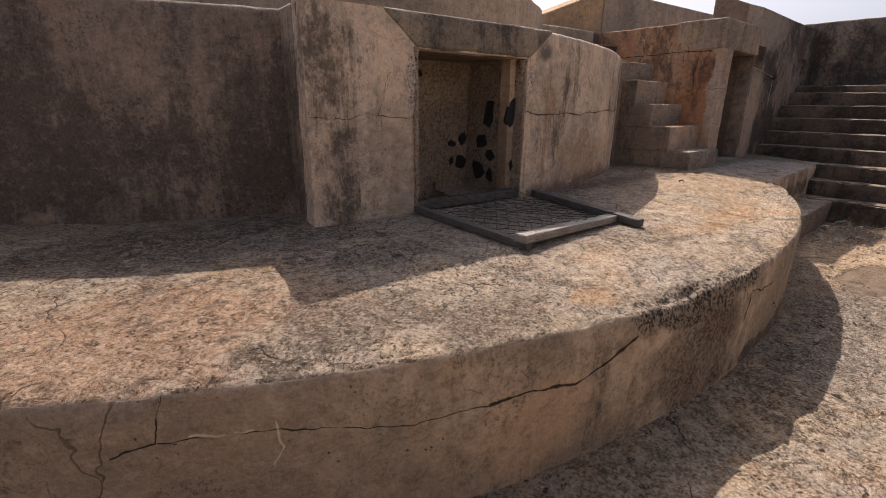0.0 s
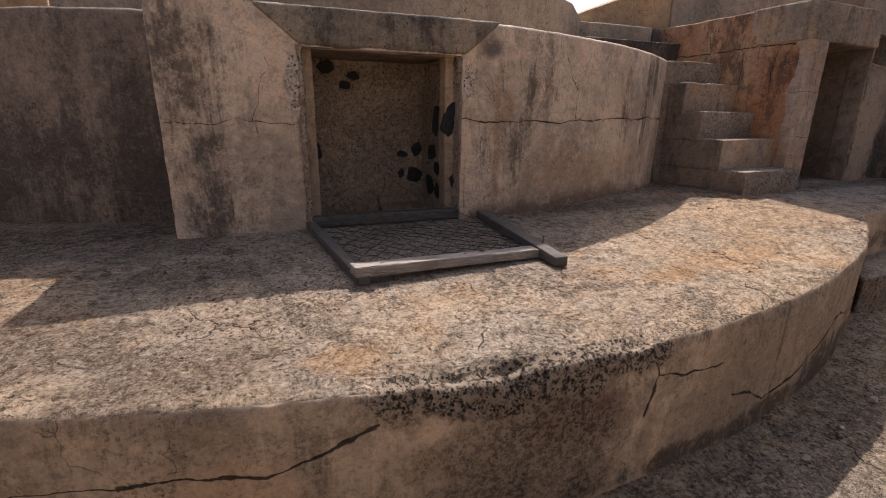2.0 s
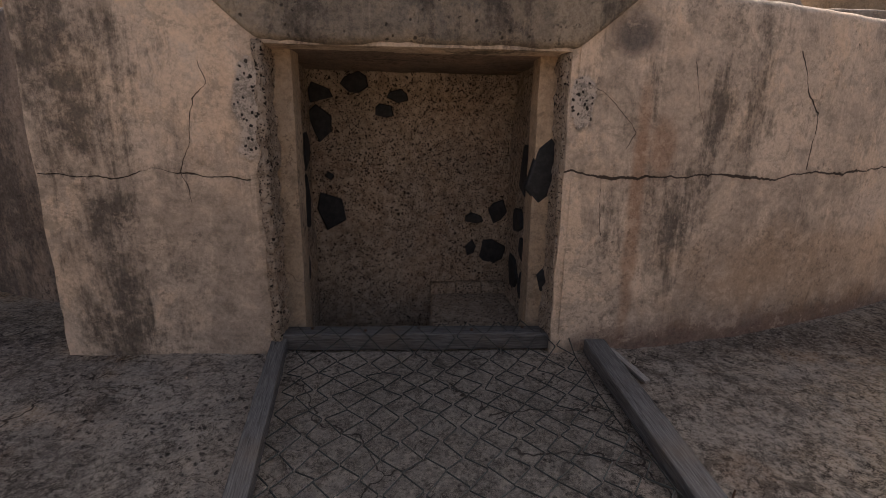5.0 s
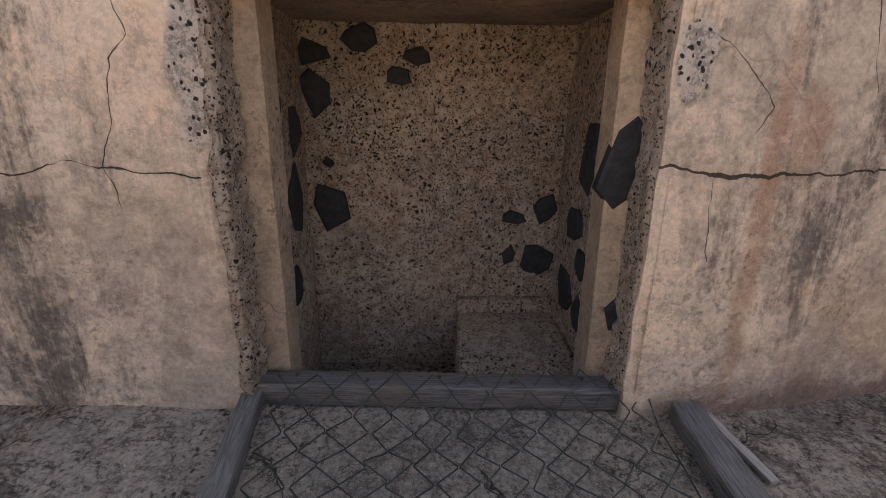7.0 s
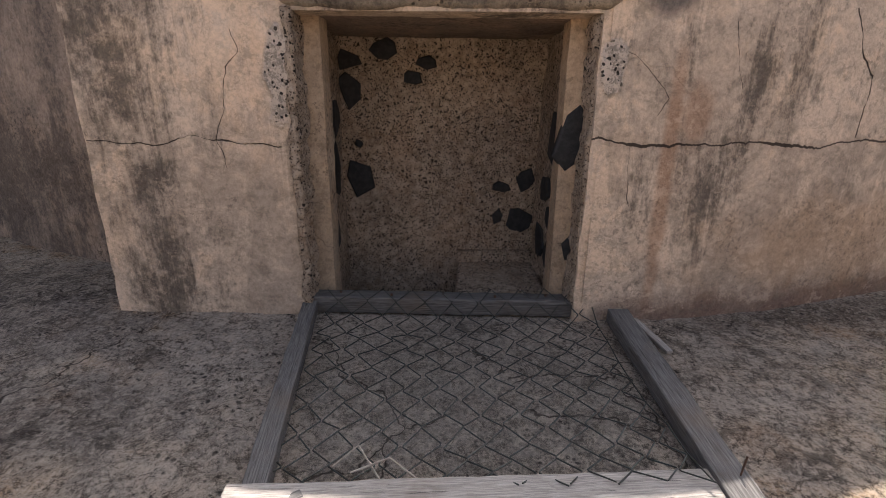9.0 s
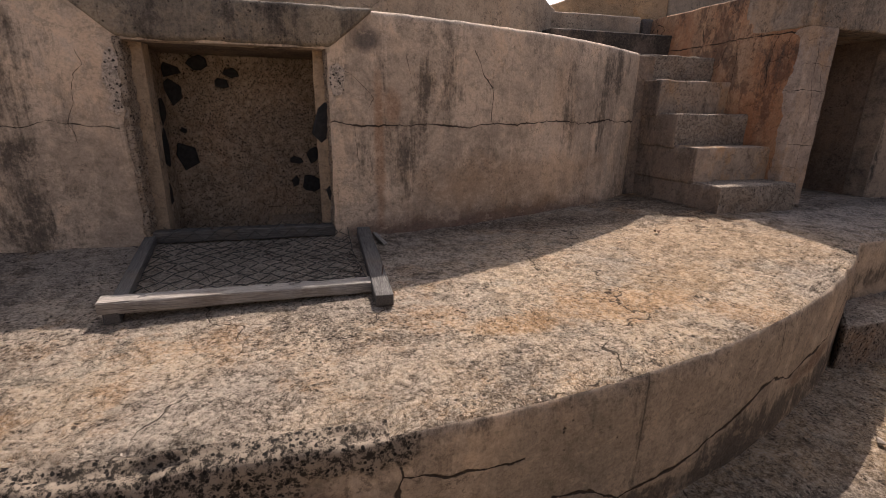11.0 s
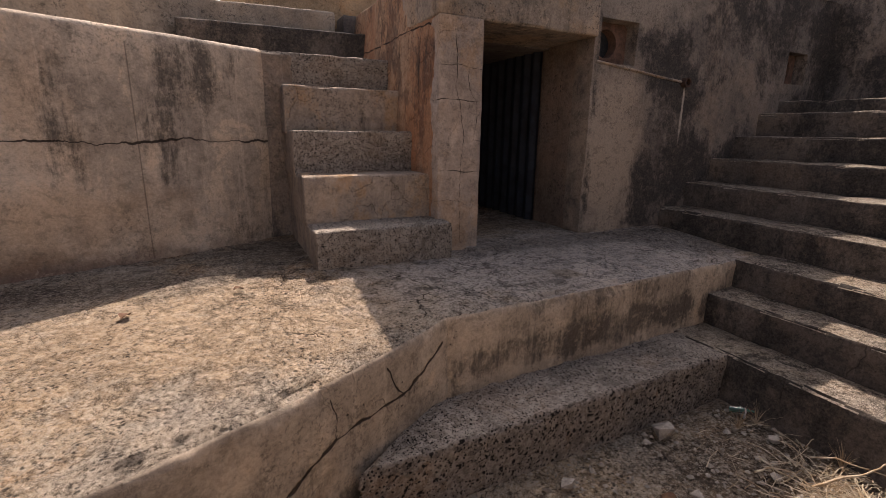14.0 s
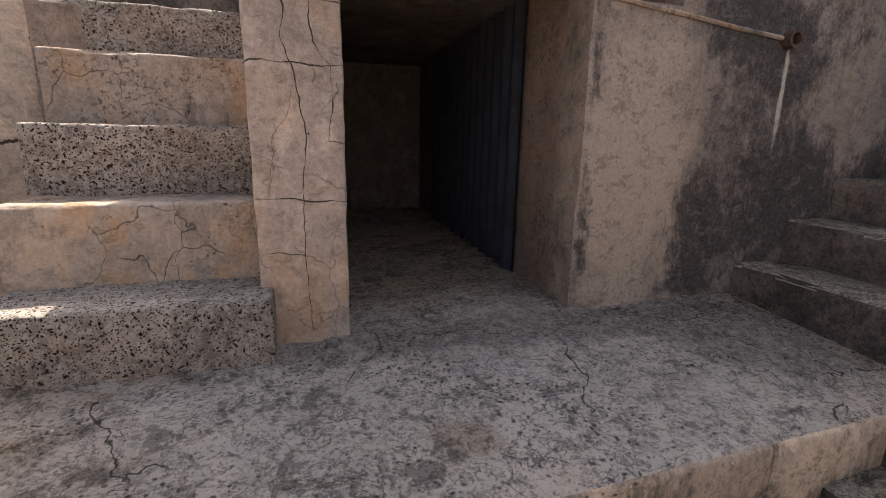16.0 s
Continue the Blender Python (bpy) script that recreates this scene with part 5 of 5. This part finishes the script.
def build_rubble():
    rows = [(8.56, 1.56, 0.19, 20, "pale broken stone at the foot of the step"), (8.42, 1.55, 0.07, 60, ""), (7.76, 1.47, 0.10, 10, ""), (7.95, 1.50, 0.05, 80, ""), (8.30, 1.13, 0.09, 130, ""), (8.95, 1.42, 0.07, 40, ""),
            (9.02, 1.36, 0.05, 75, ""), (9.12, 1.25, 0.09, 160, "grey broken slab in the corner"), (8.78, 1.05, 0.09, 15, ""), (8.86, 1.18, 0.06, 0, ""), (9.05, 1.13, 0.05, 44, ""), (8.75, 0.9, 0.08, 10, ""),
            (9.12, 0.55, 0.10, 100, ""), (6.85, 1.08, 0.05, 0, ""), (6.55, 1.05, 0.06, 33, ""), (6.1, 0.98, 0.07, 70, ""), (5.2, 0.8, 0.08, 20, ""), (4.7, 0.72, 0.05, 45, ""), (4.25, 0.66, 0.07, 90, ""), (4.9, 0.55, 0.04, 0, ""), (3.6, 0.55, 0.06, 10, "")]
    for i, (x, y, s, turn, text) in enumerate(rows):
        v, f = rock(s, i)
        ob = new("rubble_stone", mesh_of("rubble_stone", v, f, M_RUBBLE, False))
        ob.matrix_world = pose(x, y, 0.0, 0, 0, turn)
        tagged(ob, text or "small pale rubble stone on gritty ground", "stone", "rubble stones")
    # grit: too many to count
    rng = np.random.RandomState(3)
    verts, faces = [], []

    def scatter(n, x0, x1, y0, y1, smin, smax, on_platform):
        for _ in range(n):
            x, y = rng.uniform(x0, x1), rng.uniform(y0, y1)
            inside = (x - EDGE[0]) ** 2 + (y - EDGE[1]) ** 2 < (EDGE_R - 0.04) ** 2
            if x > 7.3:
                inside = y > 2.05
            if inside != on_platform or (not on_platform and x > 6.8 and y > 1.62) or (on_platform and (x - RING[0]) ** 2 + (y - RING[1]) ** 2 < 6.5 ** 2):
                continue
            if on_platform and 6.75 < x < 7.85 and y > 2.85:
                continue
            s = rng.uniform(smin, smax) * rng.uniform(0.5, 1)
            z = (float(floor_height(y)) if on_platform else -0.008) + 0.15 * s
            base = len(verts)
            a = rng.uniform(0, 6.28, 5)
            ring = [(x + s * 0.6 * math.cos(q * 1.2566 + a[0] * 0.3), y + s * 0.6 * math.sin(q * 1.2566 + a[1] * 0.3), z + s * rng.uniform(-0.15, 0.2)) for q in range(5)]
            verts.extend(ring + [(x, y, z + s * 0.55), (x, y, z - s * 0.5)])
            for q in range(5):
                faces.append((base + q, base + (q + 1) % 5, base + 5))
                faces.append((base + (q + 1) % 5, base + q, base + 6))
    scatter(1500, 0.8, 9.25, -0.2, 1.7, 0.006, 0.026, False)
    scatter(500, 7.6, 9.25, 0.3, 1.62, 0.008, 0.035, False)
    scatter(1300, -0.5, 10, 1.0, 3.2, 0.004, 0.014, True)
    ob = new("grit", mesh_of("grit", verts, faces, M_STONE, False))
    tagged(ob, "loose concrete grit and crumbs scattered on the floor", "grit", kind="stuff")


def build_litter():
    rng = random.Random(8)
    # straw heap
    verts, faces = [], []
    for _ in range(650):
        a, r = rng.uniform(0, 6.283), abs(rng.gauss(0, 0.30))
        x, y = 8.94 + r * math.cos(a) * 0.85, 0.72 + r * math.sin(a) * 1.0
        if x > 9.24:
            x = 9.24 - rng.uniform(0, 0.2)
        L, turn, tilt = rng.uniform(0.04, 0.16), rng.uniform(0, 6.283), rng.gauss(0, 0.25)
        z = 0.012 + 0.05 * max(0, 1 - r / 0.4) * rng.random()
        d = np.array([math.cos(turn) * math.cos(tilt), math.sin(turn) * math.cos(tilt), abs(math.sin(tilt))]) * L
        bend = np.array([rng.uniform(-0.02, 0.02), rng.uniform(-0.02, 0.02), rng.uniform(0, 0.01)])
        v, f = tube([(x, y, z), np.array((x, y, z)) + d * 0.5 + bend, np.array((x, y, z)) + d], rng.uniform(0.0012, 0.0032), 4, 0.6)
        base = len(verts)
        verts.extend(v)
        faces.extend(tuple(int(i) + base for i in q) for q in f)
    ob = new("straw_heap", mesh_of("straw_heap", verts, faces, M_STRAW))
    tagged(ob, "heap of dry broken straw and root fibres", "dry grass", kind="stuff")
    # bleached roots
    for pts, r in (([(8.72, 0.86, 0.03), (8.62, 0.78, 0.05), (8.52, 0.66, 0.04), (8.40, 0.56, 0.02)], 0.009), ([(8.88, 0.93, 0.02), (8.98, 0.88, 0.07), (9.12, 0.82, 0.10), (9.24, 0.78, 0.16)], 0.008),
                   ([(8.95, 0.62, 0.03), (8.98, 0.75, 0.06), (9.05, 0.80, 0.08)], 0.007), ([(8.86, 1.18, 0.02), (8.83, 1.05, 0.03), (8.86, 0.93, 0.03)], 0.006), ([(8.72, 1.12, 0.02), (8.82, 1.10, 0.03), (8.90, 1.02, 0.03)], 0.006),
                   ([(9.12, 1.06, 0.03), (9.18, 0.98, 0.06), (9.24, 0.72, 0.09)], 0.006)):
        c = []
        for a, b in zip(pts[:-1], pts[1:]):
            for s in (0, 0.25, 0.5, 0.75):
                c.append(np.array(a) + (np.array(b) - np.array(a)) * s + np.array([rng.uniform(-1, 1), rng.uniform(-1, 1), 0]) * 0.006)
        c.append(pts[-1])
        v, f = tube(c, r, 7, 0.45)
        ob = new("dry_root", mesh_of("dry_root", v, f, M_STRAW))
        tagged(ob, "bleached dry root lying on the ground", "root", "dry roots")
    # dry tufts in the corner
    for x, y in ((9.20, 1.40), (9.21, 0.95), (9.05, 1.42)):
        verts, faces = [], []
        for _ in range(26):
            a, lean, L = rng.uniform(0, 6.283), rng.uniform(0.2, 1.0), rng.uniform(0.06, 0.19)
            tip = np.array([math.cos(a) * lean * 0.8, math.sin(a) * lean * 0.8, 1.1 - 0.6 * lean]) * L
            v, f = tube([(x, y, -0.005), np.array((x, y, 0)) + tip * (0.5, 0.5, 0.65), np.array((x, y, 0)) + tip], 0.0016, 4, 0.3)
            base = len(verts)
            verts.extend(v)
            faces.extend(tuple(int(i) + base for i in q) for q in f)
        ob = new("dry_tuft", mesh_of("dry_tuft", verts, faces, M_STRAW))
        tagged(ob, "withered grass tuft at the foot of the stairs", "grass", "withered tufts")
    # broken bottle and can ring
    n = Nodes("green bottle glass")
    n.bsdf.inputs["Transmission Weight"].default_value = 0.85
    glass = n.finish((0.02, 0.16, 0.10), 0.3, spec=0.4)
    prof = [(0.030, 0.0), (0.033, 0.01), (0.033, 0.12), (0.026, 0.15), (0.013, 0.19), (0.013, 0.215), (0.009, 0.215), (0.009, 0.19), (0.022, 0.15), (0.029, 0.12), (0.029, 0.012)]
    ang = np.linspace(0, 2 * math.pi, 21)[:-1]
    v = np.array([(r * math.cos(a), r * math.sin(a), z) for r, z in prof for a in ang])
    f = [tuple(q) for q in grid_faces(len(prof), 20, 0, True)] + [tuple(range(20))[::-1]]
    bottle = new("glass_bottle", mesh_of("glass_bottle", v, f, glass))
    bottle.matrix_world = pose(9.17, 1.56, 0.02, 80, 0, 35) @ Matrix.Scale(0.65, 4)
    tagged(bottle, "small discarded green glass bottle in the corner", "bottle")
    v, f = tube([(0.032 * math.cos(a), 0, 0.032 + 0.032 * math.sin(a)) for a in np.linspace(0, 2 * math.pi, 19)], 0.005, 6)
    ring = new("can_rim", mesh_of("can_rim", v, f, plain("bright tin", (0.55, 0.55, 0.52), 0.45, 0.6)))
    ring.matrix_world = pose(9.19, 1.47, 0.0, 0, 0, 35)
    tagged(ring, "shiny torn can rim among dry litter", "can rim")
    # dead leaves
    for i, (x, y, z, s, turn) in enumerate(((6.33, 2.72, 0.84, 0.055, 20), (5.81, 2.53, 0.828, 0.07, 70), (8.15, 1.18, 0.0, 0.08, 120), (6.6, 0.55, 0.0, 0.05, 10), (7.3, 0.75, 0.0, 0.05, 200))):
        pts, faces = [], []
        for j in range(7):
            t = j / 6
            w = 0.38 * s * math.sin(math.pi * min(1, t * 0.94 + 0.04)) ** 0.8
            for k in (-1, 0, 1):
                pts.append((s * (t - 0.5), k * w, 0.012 + 0.25 * s * abs(k) * 0.5 + 0.15 * s * math.sin(4 * t)))
        pts = np.array(pts)
        pts = np.concatenate([pts, pts - (0, 0, 0.0015)])
        for j in range(6):
            for k in range(2):
                q = (j * 3 + k, j * 3 + k + 1, (j + 1) * 3 + k + 1, (j + 1) * 3 + k)
                faces += [q, tuple(a + 21 for a in reversed(q))]
        ob = new("dead_leaf", mesh_of("dead_leaf", pts, faces, M_LEAF))
        ob.matrix_world = pose(x, y, z, 0, 0, turn)
        tagged(ob, "curled dead brown leaf on the concrete", "leaf", "dead leaves")


build_gate()
build_niche_stones()
build_flues()
build_sheet()
build_rubble()
build_litter()
